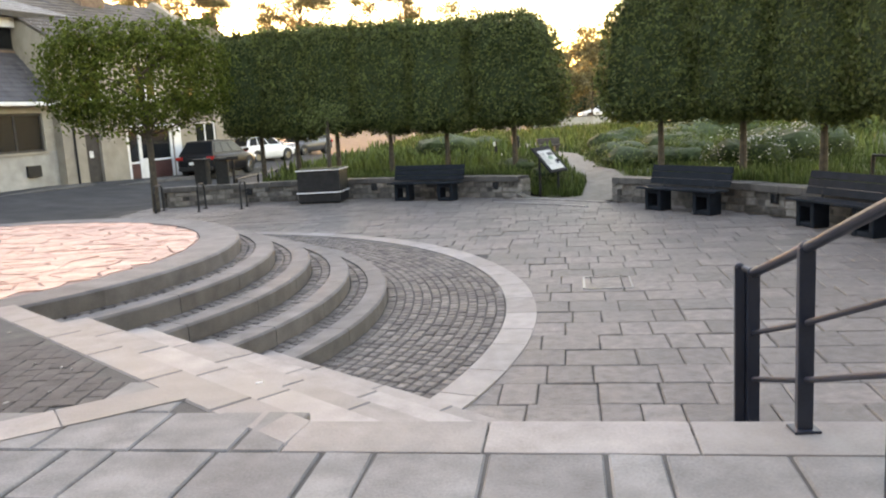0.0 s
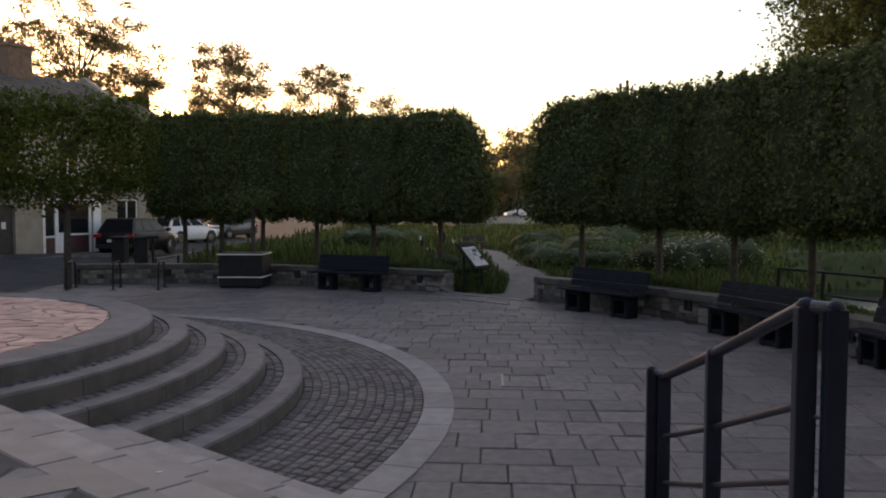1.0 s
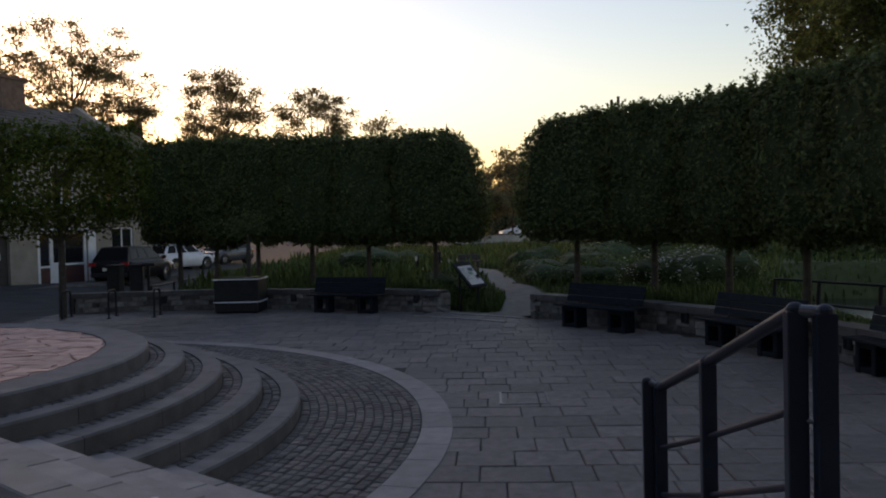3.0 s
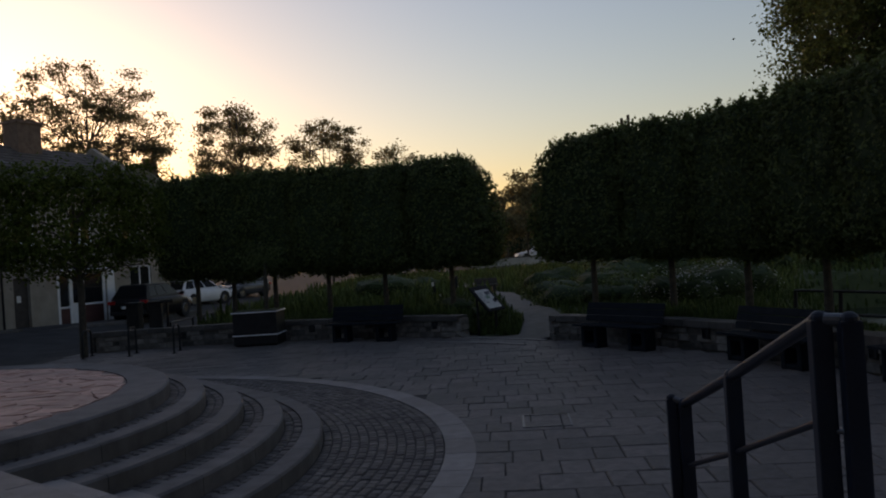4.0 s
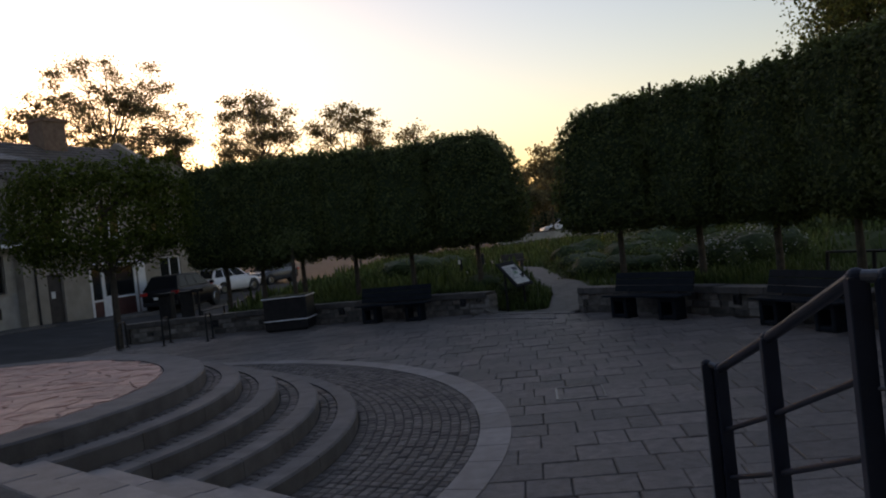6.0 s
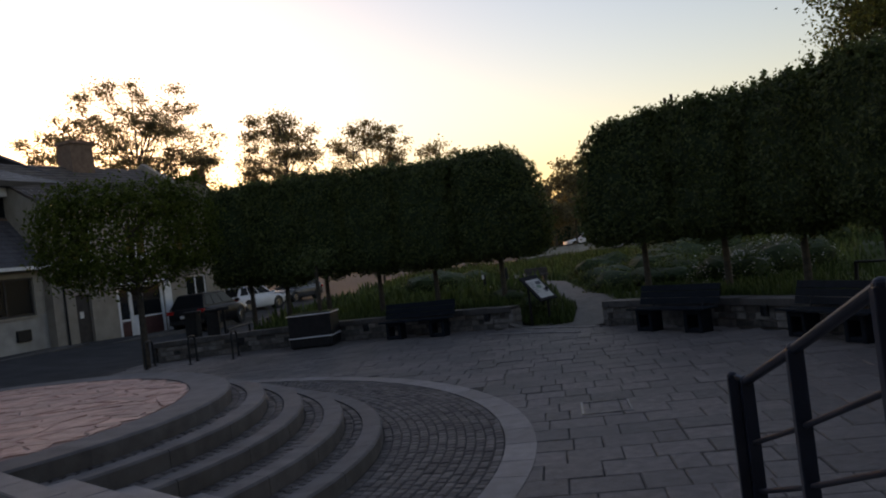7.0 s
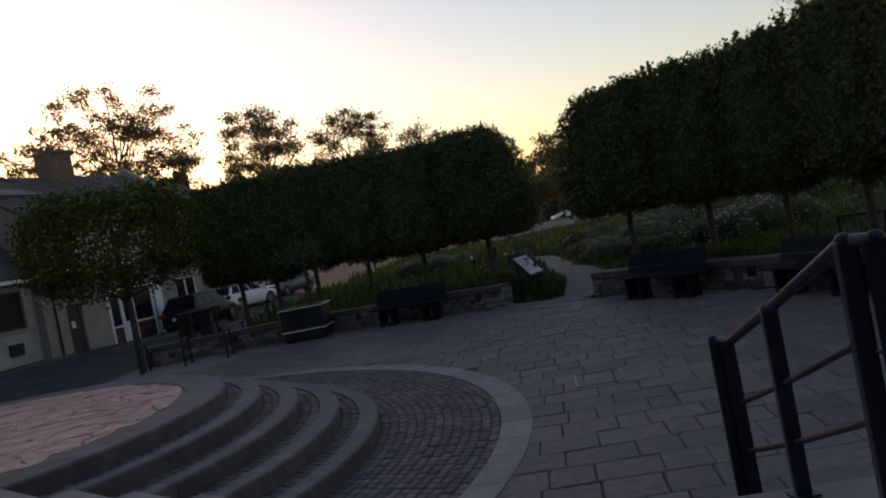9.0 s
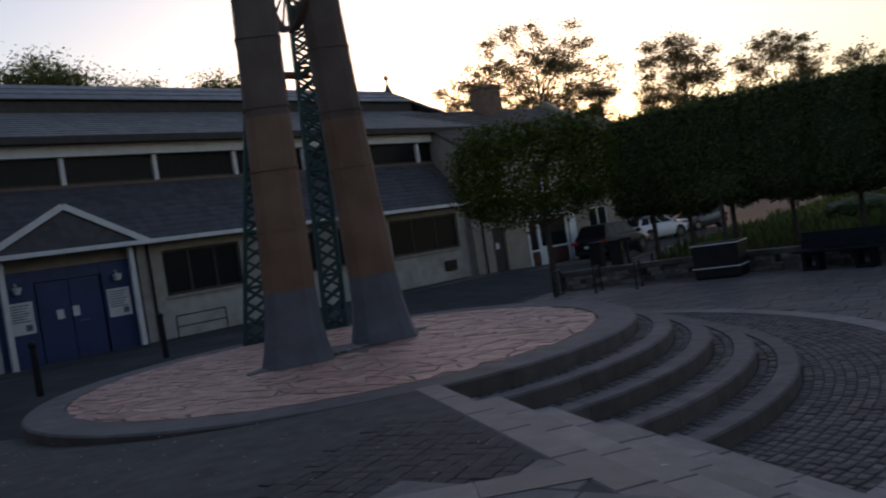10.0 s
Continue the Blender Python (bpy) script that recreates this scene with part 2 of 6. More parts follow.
def rod(bm, a, b, r0, r1=None, seg=12):
    """A tapered round bar from a to b."""
    a, b = Vector(a), Vector(b)
    d = b - a
    m = Matrix.Translation((a + b) / 2) @ d.to_track_quat("Z", "Y").to_matrix().to_4x4()
    bmesh.ops.create_cone(bm, cap_ends=True, segments=seg, radius1=r0, radius2=r0 if r1 is None else r1, depth=d.length, matrix=m)
    return bm


def prism(bm, poly, z0, z1):
    """An upright block over a plan polygon."""
    lo = [bm.verts.new((x, y, z0)) for x, y in poly]
    hi = [bm.verts.new((x, y, z1)) for x, y in poly]
    n = len(poly)
    bm.faces.new(lo[::-1])
    bm.faces.new(hi)
    for i in range(n):
        bm.faces.new((lo[i], lo[(i + 1) % n], hi[(i + 1) % n], hi[i]))
    return bm


def loft(bm, rings, close=True):
    """Skin through rings of equal length."""
    vs = [[bm.verts.new(p) for p in r] for r in rings]
    n = len(rings[0])
    for a, b in zip(vs, vs[1:]):
        for i in range(n):
            bm.faces.new((a[i], a[(i + 1) % n], b[(i + 1) % n], b[i]))
    if close:
        bm.faces.new(vs[0][::-1])
        bm.faces.new(vs[-1])
    return bm


def arc_block(bm, c, r0, r1, a0, a1, z0, z1, n=6, round_edge=0.0):
    """A block bent round c, from angle a0 to a1 (degrees); its upper outer edge may be rounded."""
    prof = [(r0, z0), (r1, z0), (r1, z1 - round_edge), (r1 - round_edge, z1), (r0, z1)] if round_edge else [(r0, z0), (r1, z0), (r1, z1), (r0, z1)]
    rings = []
    for k in range(n + 1):
        a = radians(a0 + (a1 - a0) * k / n)
        rings.append([(c[0] + math.cos(a) * r, c[1] + math.sin(a) * r, z) for r, z in prof])
    return loft(bm, rings)


def smoothstep(a, b, x):
    t = max(0.0, min(1.0, (x - a) / (b - a)))
    return t * t * (3 - 2 * t)


def slab_mesh(name, w, d, h, mat, chamfer=0.008, seed=0):
    """A flat stone, w by d by h, its top edge chamfered and a little uneven; its top is at z = 0."""
    rnd = random.Random(seed)
    j = lambda: rnd.uniform(-0.004, 0.004)
    base = [(-w / 2 + j(), -d / 2 + j()), (w / 2 + j(), -d / 2 + j()), (w / 2 + j(), d / 2 + j()), (-w / 2 + j(), d / 2 + j())]
    v = [(x, y, -h) for x, y in base] + [(x, y, -chamfer) for x, y in base] + [(x - math.copysign(chamfer, x), y - math.copysign(chamfer, y), j() * 0.5) for x, y in base]
    f = [(0 + i, (i + 1) % 4, 4 + (i + 1) % 4, 4 + i) for i in range(4)] + [(4 + i, 4 + (i + 1) % 4, 8 + (i + 1) % 4, 8 + i) for i in range(4)] + [(8, 9, 10, 11)]
    me = bpy.data.meshes.new(name)
    me.from_pydata(v, [], f)
    me.materials.append(mat)
    return me


class Heap:
    """Many small pieces gathered into one mesh."""

    def __init__(self):
        self.v, self.f = [], []

    def add(self, me, m):
        k = len(self.v)
        self.v += [tuple(m @ v.co) for v in me.vertices]
        self.f += [tuple(i + k for i in p.vertices) for p in me.polygons]

    def make(self, name, mat, parent=None):
        return raw(name, self.v, self.f, mat, parent)


def leaves(rnd, pts, size, up=0.3, out=None):
    """A folded leaf of two quads at each point."""
    v, f = [], []
    for i, p in enumerate(pts):
        n = Vector((rnd.gauss(0, 1), rnd.gauss(0, 1), rnd.gauss(0, 1) + up))
        if out is not None:
            n = n * 0.7 + Vector(out[i]) * 1.2
        n.normalize()
        t = n.orthogonal().normalized()
        t.rotate(Matrix.Rotation(rnd.uniform(0, 6.28), 3, n))
        b = n.cross(t)
        s = size * rnd.uniform(0.65, 1.3)
        p = Vector(p)
        k = len(v)
        dip = n * (s * 0.18)
        v += [tuple(p - t * s * 0.5), tuple(p + b * s * 0.33 - dip), tuple(p + t * s * 0.55), tuple(p - b * s * 0.33 - dip)]
        f += [(k, k + 1, k + 2), (k, k + 2, k + 3)]
    return v, f


# ---- layout ----
CX, CY = -6.81, 8.67                      # centre of the round podium, the steps and the garden wall
RISE, TOP = 0.152, 0.76                   # step and terrace height
RINGS = [4.05, 4.46, 4.89, 5.35, 5.79]    # outer radius of each step, from the podium down
R_IN, R_OUT = 7.15, 7.47                  # pale ring round the setts
R_WALL = 13.4                             # garden wall's face
EU, EN = Vector((0.991, -0.135, 0)), Vector((0.135, 0.991, 0))   # along and across the stair
EDGE = Vector((-0.55, 2.95, 0))           # a point of the stair's top edge


def at_angle(r, a):
    return (CX + r * math.cos(radians(a)), CY + r * math.sin(radians(a)))


def river_dip(x, y):
    """1 in the river bed, 0 on land; the river comes from the south and bends east."""
    near = max(9.6, 0.563 * (y + 0.37))
    across = 29.0 - 0.45 * (x - 15.2) - y
    return smoothstep(near - 2.0, near + 0.4, x) * smoothstep(-0.4, 1.4, across) * (1 - smoothstep(26, 29, x)) * smoothstep(-14, -11, y)


def ground_height(x, y):
    h = 0.40 * smoothstep(-8.5, -15.0, x)
    h -= 1.6 * river_dip(x, y)
    h += 0.8 * smoothstep(58, 68, y) * smoothstep(2, 8, x)
    return h - 0.03


def lawn_height(x, y):
    d, a = math.hypot(x - CX, y - CY), math.degrees(math.atan2(y - CY, x - CX))
    gap = smoothstep(38, 42, a) * (1 - smoothstep(51, 55, a))
    ramp = 0.42 * smoothstep(R_WALL, R_WALL + 3.5, d)
    return (1 - gap) * 0.42 + gap * ramp + 0.03 * noise.noise((x * 0.7, y * 0.7, 0)) - 1.8 * river_dip(x, y)


def sheet(name, xs, ys, height, mat, keep=None):
    idx, v, f = {}, [], []
    for i, x in enumerate(xs):
        for j, y in enumerate(ys):
            idx[i, j] = len(v)
            v.append((x, y, height(x, y)))
    for i in range(len(xs) - 1):
        for j in range(len(ys) - 1):
            if keep is None or keep((xs[i] + xs[i + 1]) / 2, (ys[j] + ys[j + 1]) / 2):
                f.append((idx[i, j], idx[i + 1, j], idx[i + 1, j + 1], idx[i, j + 1]))
    return raw(name, v, f, mat)


def steps_between(a, b, n):
    return [a + (b - a) * i / n for i in range(n + 1)]


# ---- ground, terrace, stair ----
gx = [-3000, -800, -200, -80] + steps_between(-45, 45, 90) + [80, 200, 800, 3000]
gy = [-3000, -800, -200, -60] + steps_between(-20, 70, 90) + [120, 250, 800, 3000]
ground = tagged(sheet("ground", gx, gy, ground_height, asphalt), "dark grey asphalt road and open ground", "ground", kind="structure")


def terrace_z(x):
    return TOP - 0.22 * smoothstep(-5.5, -10.0, x)


terrace_poly = [(-3.78, 6.00), (-0.90, 3.12), (-0.42, 2.93), (9.0, 1.65), (9.0, -14), (-16, -14), (-16, 4.0), (-10.5, 5.2), (-8.6, 5.35), (-4.2, 5.62)]
bm = bmesh.new()
prism(bm, terrace_poly, -0.3, TOP - 0.03)
for v in bm.verts:
    if v.co.z > 0:
        v.co.z = terrace_z(v.co.x) - 0.004
terrace = tagged(part("terrace", bm, tarmac), "dark speckled tarmac terrace above the sunken plaza", "terrace", kind="structure")

OBLIQUE = [2.30, 2.92, 3.50, 4.10, 4.65]   # x + y along each oblique edge, top to bottom
MAIN = [0.158 + 0.37 * k for k in range(5)]  # distance of each main edge from the stair's line


def mitre(c, v):
    """Where the oblique edge x + y = c meets the main stair's edge at v."""
    x = (EN.y * c - EN.y * EDGE.y - EN.x * EDGE.x - v) / (EN.y - EN.x)
    return Vector((x, c - x))


stair = thing("stair_1", "pale stone steps leading down to the plaza", "stairs", kind="structure")
for k in range(5):
    z = TOP - RISE * k
    n0, n1 = (-0.18, MAIN[0]) if k == 0 else (MAIN[k - 1] - 0.02, MAIN[k])
    m = mitre(OBLIQUE[k - 1], MAIN[k - 1])
    x0 = (Vector((m.x, m.y, 0)) - EDGE).dot(EU) if k else -0.36
    while x0 < 7.5:
        w = random.Random(k * 31 + int(x0 * 10)).uniform(0.75, 1.15)
        bm = bmesh.new()
        box(bm, (x0 + w / 2, (n0 + n1) / 2, z / 2 - 0.15), (w - 0.008, n1 - n0, z + 0.3), 0.008)
        ob = part("step_stone", bm, stone_light if k == 0 else kerb_granite, stair)
        x0 += w
stair.matrix_basis = Matrix((( EU.x, EN.x, 0, EDGE.x), (EU.y, EN.y, 0, EDGE.y), (0, 0, 1, 0), (0, 0, 0, 1)))

# ---- unseen plain wall added behind the viewpoint to hold back sky light ----
bm = bmesh.new()
box(bm, (-2.0, -6.0, 5.7), (44.0, 0.5, 12.0))
tagged(part("shade_wall_south", bm, mortar), "unseen plain grey wall added to shade the steps", "wall", kind="structure")

# ---- podium and round steps ----
def podium_outline(r, n=72):
    """A circle about the steps' centre, a little drawn out on the far side."""
    pts = []
    for i in range(n):
        a = 2 * math.pi * i / n
        x, y = math.cos(a), math.sin(a)
        k = r * (1 - 0.06 * max(0.0, math.cos(a - radians(215))) ** 2)
        pts.append((CX + k * x, CY + k * y))
    return pts


podium = thing("podium", "low round podium paved with pink crazy paving", "podium", kind="structure")
bm = bmesh.new()
prism(bm, podium_outline(3.56), -0.2, TOP - 0.010)
part("bed", bm, pink_bed, podium)
outer, inner = podium_outline(RINGS[0], 72), podium_outline(3.57, 72)
for i in range(0, 72, 3):
    bm = bmesh.new()
    idx = [i, (i + 1) % 72, (i + 2) % 72, (i + 3) % 72]
    prof = []
    for k in idx:
        (ox, oy), (ix, iy) = outer[k], inner[k]
        prof.append([(ix, iy, -0.2), (ox, oy, -0.2), (ox, oy, TOP - 0.02), (ox + (ix - ox) * 0.05, oy + (iy - oy) * 0.05, TOP), (ix, iy, TOP)])
    loft(bm, prof)
    part("kerb_stone", bm, kerb_granite, podium)

round_steps = thing("round_steps", "curved granite steps with sett-filled treads", "steps", kind="structure")
far_setts = Heap()
for k in range(1, 5):
    z = TOP - RISE * k
    r1, r0 = RINGS[k], RINGS[k - 1] - 0.02
    kerb = 0.225
    a = -75.0
    while a < 125:
        w = math.degrees(1.0 / r1)
        bm = bmesh.new()
        arc_block(bm, (CX, CY), r1 - kerb, r1, a + 0.04, a + w - 0.04, -0.2, z, 5, 0.02)
        part("kerb_stone", bm, kerb_granite, round_steps)
        a += w
    bm = bmesh.new()
    arc_block(bm, (CX, CY), r0 - 0.02, r1 - kerb, -75, 125, -0.2, z - 0.025, 60)
    part("tread_bed", bm, joint, round_steps)
    inner_edge, depth = RINGS[k - 1] + 0.004, r1 - kerb - RINGS[k - 1] - 0.008
    courses = max(1, round(depth / 0.105))
    sett_meshes = [slab_mesh("sett", 0.105, depth / courses - 0.011, 0.08, sett, 0.012, s) for s in range(5)]
    for q in range(courses):
        rr = inner_edge + depth / courses * (q + 0.5)
        a = -70 + random.Random(k * 9 + q).uniform(0, 1)
        while a < 110:
            rnd = random.Random(int(a * 100) + k * 7919 + q)
            m = Matrix.Translation((*at_angle(rr, a), z - 0.008 + rnd.uniform(-0.006, 0.004))) @ Matrix.Rotation(radians(a - 90) + rnd.uniform(-0.06, 0.06), 4, "Z")
            me = rnd.choice(sett_meshes)
            if k >= 3 and -50 < a < 45:
                piece("sett", me, round_steps, m)
            else:
                far_setts.add(me, m)
            a += math.degrees(0.117 / rr)
tagged(far_setts.make("sett_infill", sett_far, round_steps), kind="stuff")

# ring of setts and its pale border
sett_ring = thing("sett_paving", "dark setts laid in curved courses inside a pale stone ring", "paving", kind="structure")
bm = bmesh.new()
arc_block(bm, (CX, CY), RINGS[4] - 0.05, R_IN, -75, 125, -0.2, -0.012, 80)
part("bed", bm, joint, sett_ring)
far_setts = Heap()
courses = round((R_IN - RINGS[4] - 0.01) / 0.104)
pitch = (R_IN - RINGS[4] - 0.01) / courses
brick_meshes = [slab_mesh("sett", 0.106 + 0.004 * (s % 3), pitch - 0.012, 0.08, sett, 0.01, s) for s in range(5)]
for q in range(courses):
    rr = RINGS[4] + 0.005 + pitch * (q + 0.5)
    a = -66 + (0.6 if q % 2 else 0)
    while a < 115:
        rnd = random.Random(int(a * 100) + q * 7919)
        m = Matrix.Translation((*at_angle(rr, a), rnd.uniform(-0.006, 0.004))) @ Matrix.Rotation(radians(a - 90) + rnd.uniform(-0.04, 0.04), 4, "Z")
        me = rnd.choice(brick_meshes)
        if -34 < a < -17:
            piece("sett", me, sett_ring, m)
        else:
            far_setts.add(me, m)
        a += math.degrees(0.120 / rr)
tagged(far_setts.make("sett_field", sett_far, sett_ring), kind="stuff")
a = -75.0
while a < 125:
    w = math.degrees(random.Random(int(a)).uniform(0.5, 0.8) / R_OUT)
    bm = bmesh.new()
    arc_block(bm, (CX, CY), R_IN, R_OUT, a + 0.04, a + w - 0.04, -0.2, 0.010, 4)
    part("border_stone", bm, stone_light, sett_ring)
    a += w

# ---- plaza slabs ----
plaza = thing("plaza_paving", "grey stone slabs in straight courses of mixed lengths", "paving", kind="structure")
bm = bmesh.new()
prism(bm, [at_angle(13.3, a) for a in range(-40, 130, 4)] + [at_angle(7.2, a) for a in range(128, -42, -4)], -0.2, -0.014)
part("bed", bm, joint, plaza)
far_slabs = Heap()
lengths = [0.28, 0.36, 0.45, 0.52, 0.60]
slab_kinds = {w: [slab_mesh("paving_slab", w - 0.012, 0.445, 0.06, slab_grey, 0.008, int(w * 100) + s) for s in range(3)] for w in lengths}
near_slabs, row, y = 0, 0, 3.7
while y < 22.3:
    rnd = random.Random(row + 5)
    x = -9.0 + rnd.uniform(0, 0.4)
    while x < 9:
        w = rnd.choice(lengths)
        c = EU * (x + w / 2) + Vector((0, y, 0)) + Vector((0, 0.0, 0))
        r = math.hypot(c.x - CX, c.y - CY)
        d = (c - EDGE).dot(EN)
        if R_OUT - 0.12 < r and r < R_WALL + 0.05 and d > 1.75:
            m = Matrix.Translation((c.x, c.y, rnd.uniform(-0.006, 0.004))) @ Matrix.Rotation(math.atan2(EU.y, EU.x) + rnd.uniform(-0.015, 0.015), 4, "Z") @ Matrix.Rotation(rnd.uniform(-0.014, 0.014), 4, "X")
            me = rnd.choice(slab_kinds[w])
            if y < 9.6 and near_slabs < 300:
                piece("paving_slab", me, plaza, m)
                near_slabs += 1
            else:
                far_slabs.add(me, m)
        x += w
    y += 0.457
    row += 1
tagged(far_slabs.make("slab_field", slab_far, plaza), kind="stuff")

# ---- terrace paving: pale band along the drop, strip, slabs underfoot ----
terrace_paving = thing("terrace_paving", "pale stone band and large slabs edging the terrace", "paving", kind="structure")
near_a, near_b = Vector((-3.80, 5.76)), Vector((-0.92, 2.88))
corners = [(-3.80, 6.10), (-3.05, 5.97), (-2.64, 6.14), (-2.12, 6.22), (-1.60, 6.25)]   # where round and oblique edges meet
along, across = Vector((0.7071, -0.7071)), Vector((0.7071, 0.7071))
edge_in = [1.96] + OBLIQUE[:4]
for k in range(5):
    end_in = near_b if k == 0 else mitre(OBLIQUE[k - 1], MAIN[k - 1])
    end_out = mitre(OBLIQUE[k], MAIN[k])
    w0 = Vector(corners[k]).dot(along) - (0.02 if k == 0 else 0.30)
    w1 = min(end_in.dot(along), end_out.dot(along))
    rnd = random.Random(60 + k)
    cuts = [w0]
    while cuts[-1] < w1 - 1.0:
        cuts.append(cuts[-1] + rnd.uniform(0.62, 0.86))
    cuts.append(9.0)
    lo, hi = edge_in[k] * 0.7071, OBLIQUE[k] * 0.7071
    for a0, a1 in zip(cuts, cuts[1:]):
        last = a1 == 9.0
        q = [along * (a0 + 0.004) + across * lo, end_in if last else along * (a1 - 0.004) + across * lo, end_out if last else along * (a1 - 0.004) + across * hi, along * (a0 + 0.004) + across * hi]
        bm = bmesh.new()
        prism(bm, q, -0.2, TOP - RISE * k + 0.004 + rnd.uniform(-0.002, 0.002))
        bmesh.ops.bevel(bm, geom=[e for e in bm.edges if all(v.co.z > 0 for v in e.verts)], offset=0.010, segments=1, affect="EDGES")
        part("band_stone", bm, stone_light, terrace_paving)
strip_a, strip_b = Vector((-4.6, 1.75)), Vector((-1.62, 3.665))
sd = (strip_b - strip_a).normalized()
sn = Vector((-sd.y, sd.x))
for i in range(6):
    a, b = strip_a.lerp(strip_b, i / 6), strip_a.lerp(strip_b, (i + 1) / 6)
    bm = bmesh.new()
    prism(bm, [a + sd * 0.004 - sn * 0.15, b - sd * 0.004 - sn * 0.15, b - sd * 0.004 + sn * 0.13, a + sd * 0.004 + sn * 0.13], 0.5, TOP + 0.007)
    part("band_stone", bm, stone_light, terrace_paving)
near_w = (0.22, 0.46, 0.46)
near_kinds = [slab_mesh("terrace_slab", w - 0.012, 0.44, 0.06, slab_near, 0.008, 20 + i) for i, w in enumerate(near_w)]
for row in range(-3, 7):
    rnd = random.Random(row + 70)
    x, i = -3.592 - (0 if row == 0 else rnd.uniform(0, 0.6)), -1
    while x < 4.5:
        i = (i + 1) % 3
        c = EDGE + EU * (x + near_w[i] / 2) - EN * (0.41 + row * 0.452)
        right_of_strip = (Vector((c.x, c.y)) - strip_a).dot(sn) < -0.18
        right_of_band = c.x > -0.9 or (Vector((c.x, c.y)) - near_a).cross(near_b - near_a) > -0.10 * (near_b - near_a).length
        if row < 0:
            right_of_strip = (Vector((c.x, c.y)) - strip_a).dot(sn) < 0.12
            right_of_band = c.x < -0.95 and (Vector((c.x, c.y)) - near_a).cross(near_b - near_a) > -0.12 * (near_b - near_a).length
        if right_of_strip and right_of_band:
            piece("terrace_slab", near_kinds[i], terrace_paving, Matrix.Translation((c.x, c.y, TOP + 0.002)) @ Matrix.Rotation(math.atan2(EU.y, EU.x), 4, "Z"))
        x += near_w[i]

# dark setts in the corner between band and strip
patch = thing("sett_patch", "dark worn setts let into the terrace", "paving", kind="structure")
corner_setts = Heap()
patch_meshes = [slab_mesh("sett", 0.117, 0.110, 0.08, sett_dark, 0.005, s) for s in range(5)]
rnd = random.Random(77)
nl = (near_b - near_a).normalized()
for i in range(60):
    for j in range(34):
        p = Vector((-8.2 + i * 0.118 + rnd.uniform(-0.006, 0.006), 1.8 + j * 0.112 + rnd.uniform(-0.006, 0.006)))
        if (p - strip_a).dot(sn) > 0.17 and (p - near_a).cross(nl) > 0.07 and p.y < 4.9 and p.x > -3.7 + 0.3 * noise.noise((p.x, p.y, 0)):
            m = Matrix.Translation((p.x, p.y, terrace_z(p.x) + rnd.uniform(-0.003, 0.003))) @ Matrix.Rotation(rnd.uniform(-0.06, 0.06), 4, "Z") @ Matrix.Rotation(rnd.uniform(-0.03, 0.03), 4, "X")
            me = rnd.choice(patch_meshes)
            if p.x > -3.1:
                piece("sett", me, patch, m)
            else:
                corner_setts.add(me, m)
tagged(corner_setts.make("sett_infill", sett_dark_far, patch), kind="stuff")

flecks = Heap()
for _ in range(150):
    x, y = rnd.uniform(-8, -2.2), rnd.uniform(2.2, 5.2)
    if (Vector((x, y)) - near_a).cross(nl) > 0.1 and (Vector((x, y)) - strip_a).dot(sn) > 0.2:
        flecks.add(rnd.choice(sett_meshes), Matrix.Translation((x, y, terrace_z(x) + 0.008)) @ Matrix.Rotation(rnd.uniform(0, 6), 4, "Z") @ Matrix.Diagonal((rnd.uniform(0.08, 0.28), rnd.uniform(0.08, 0.22), 0.1, 1)))
tagged(flecks.make("fallen_petals", speck), "scattered pale petals on the dark terrace", "petals", kind="stuff")

# ---- handrail down the stair ----
rail = thing("handrail", "dark navy steel handrail with paired posts beside the stair", "handrail")
P1, P2, P3 = Vector((1.280, 3.548, 1.252)), Vector((1.206, 2.772, 1.510)), Vector((1.153, 1.98, 1.795))
P4 = P3 + Vector((0.062, -0.055, -0.003))
P0 = P1 + Vector((-0.052, 0.035, 0.024))


def post(bm_top, base, w=0.062, name="post"):
    bm = bmesh.new()
    c = ((bm_top.x + 0), (bm_top.y + 0), (bm_top.z + base) / 2)
    box(bm, c, (w, w * 0.75, bm_top.z - base), 0.006, (0, 0, math.atan2(EU.y, EU.x)))
    ob = part(name, bm, navy_paint, rail)
    bm = bmesh.new()
    bmesh.ops.create_uvsphere(bm, u_segments=14, v_segments=8, radius=w * 0.5, matrix=Matrix.Translation(bm_top) @ Matrix.Diagonal((1, 0.8, 0.85, 1)))
    part("cap", bm, navy_gloss, ob)
    bm = bmesh.new()
    box(bm, (c[0], c[1], base + 0.006), (w * 1.7, w * 1.5, 0.012), 0.003)
    part("base_plate", bm, navy_paint, ob)


post(P1, TOP - 2 * RISE)
post(P0, TOP - 2 * RISE, 0.05)
post(P2, TOP)
post(P3, TOP, 0.062)
post(P4, TOP, 0.062)
dv = Vector((0, 0, -1))
for drop, r, nm in ((0.0, 0.022, "top_rail"), (0.30, 0.0125, "mid_rail"), (0.535, 0.0125, "low_rail")):
    bm = bmesh.new()
    rod(bm, P1 + dv * (drop + 0.005), P2 + dv * (drop + 0.005), r, seg=14)
    rod(bm, P2 + dv * (drop + 0.005), P3 + dv * drop, r, seg=14)
    part(nm, bm, navy_gloss, rail)
for drop in (0.0, 0.33, 0.58):
    bm = bmesh.new()
    rod(bm, P3 + dv * drop, P4 + dv * drop, 0.020 if drop == 0 else 0.008)
    part("link_bar", bm, steel_worn, rail)
bm = bmesh.new()
rod(bm, P0, P1, 0.016)
part("link_bar", bm, steel_worn, rail)

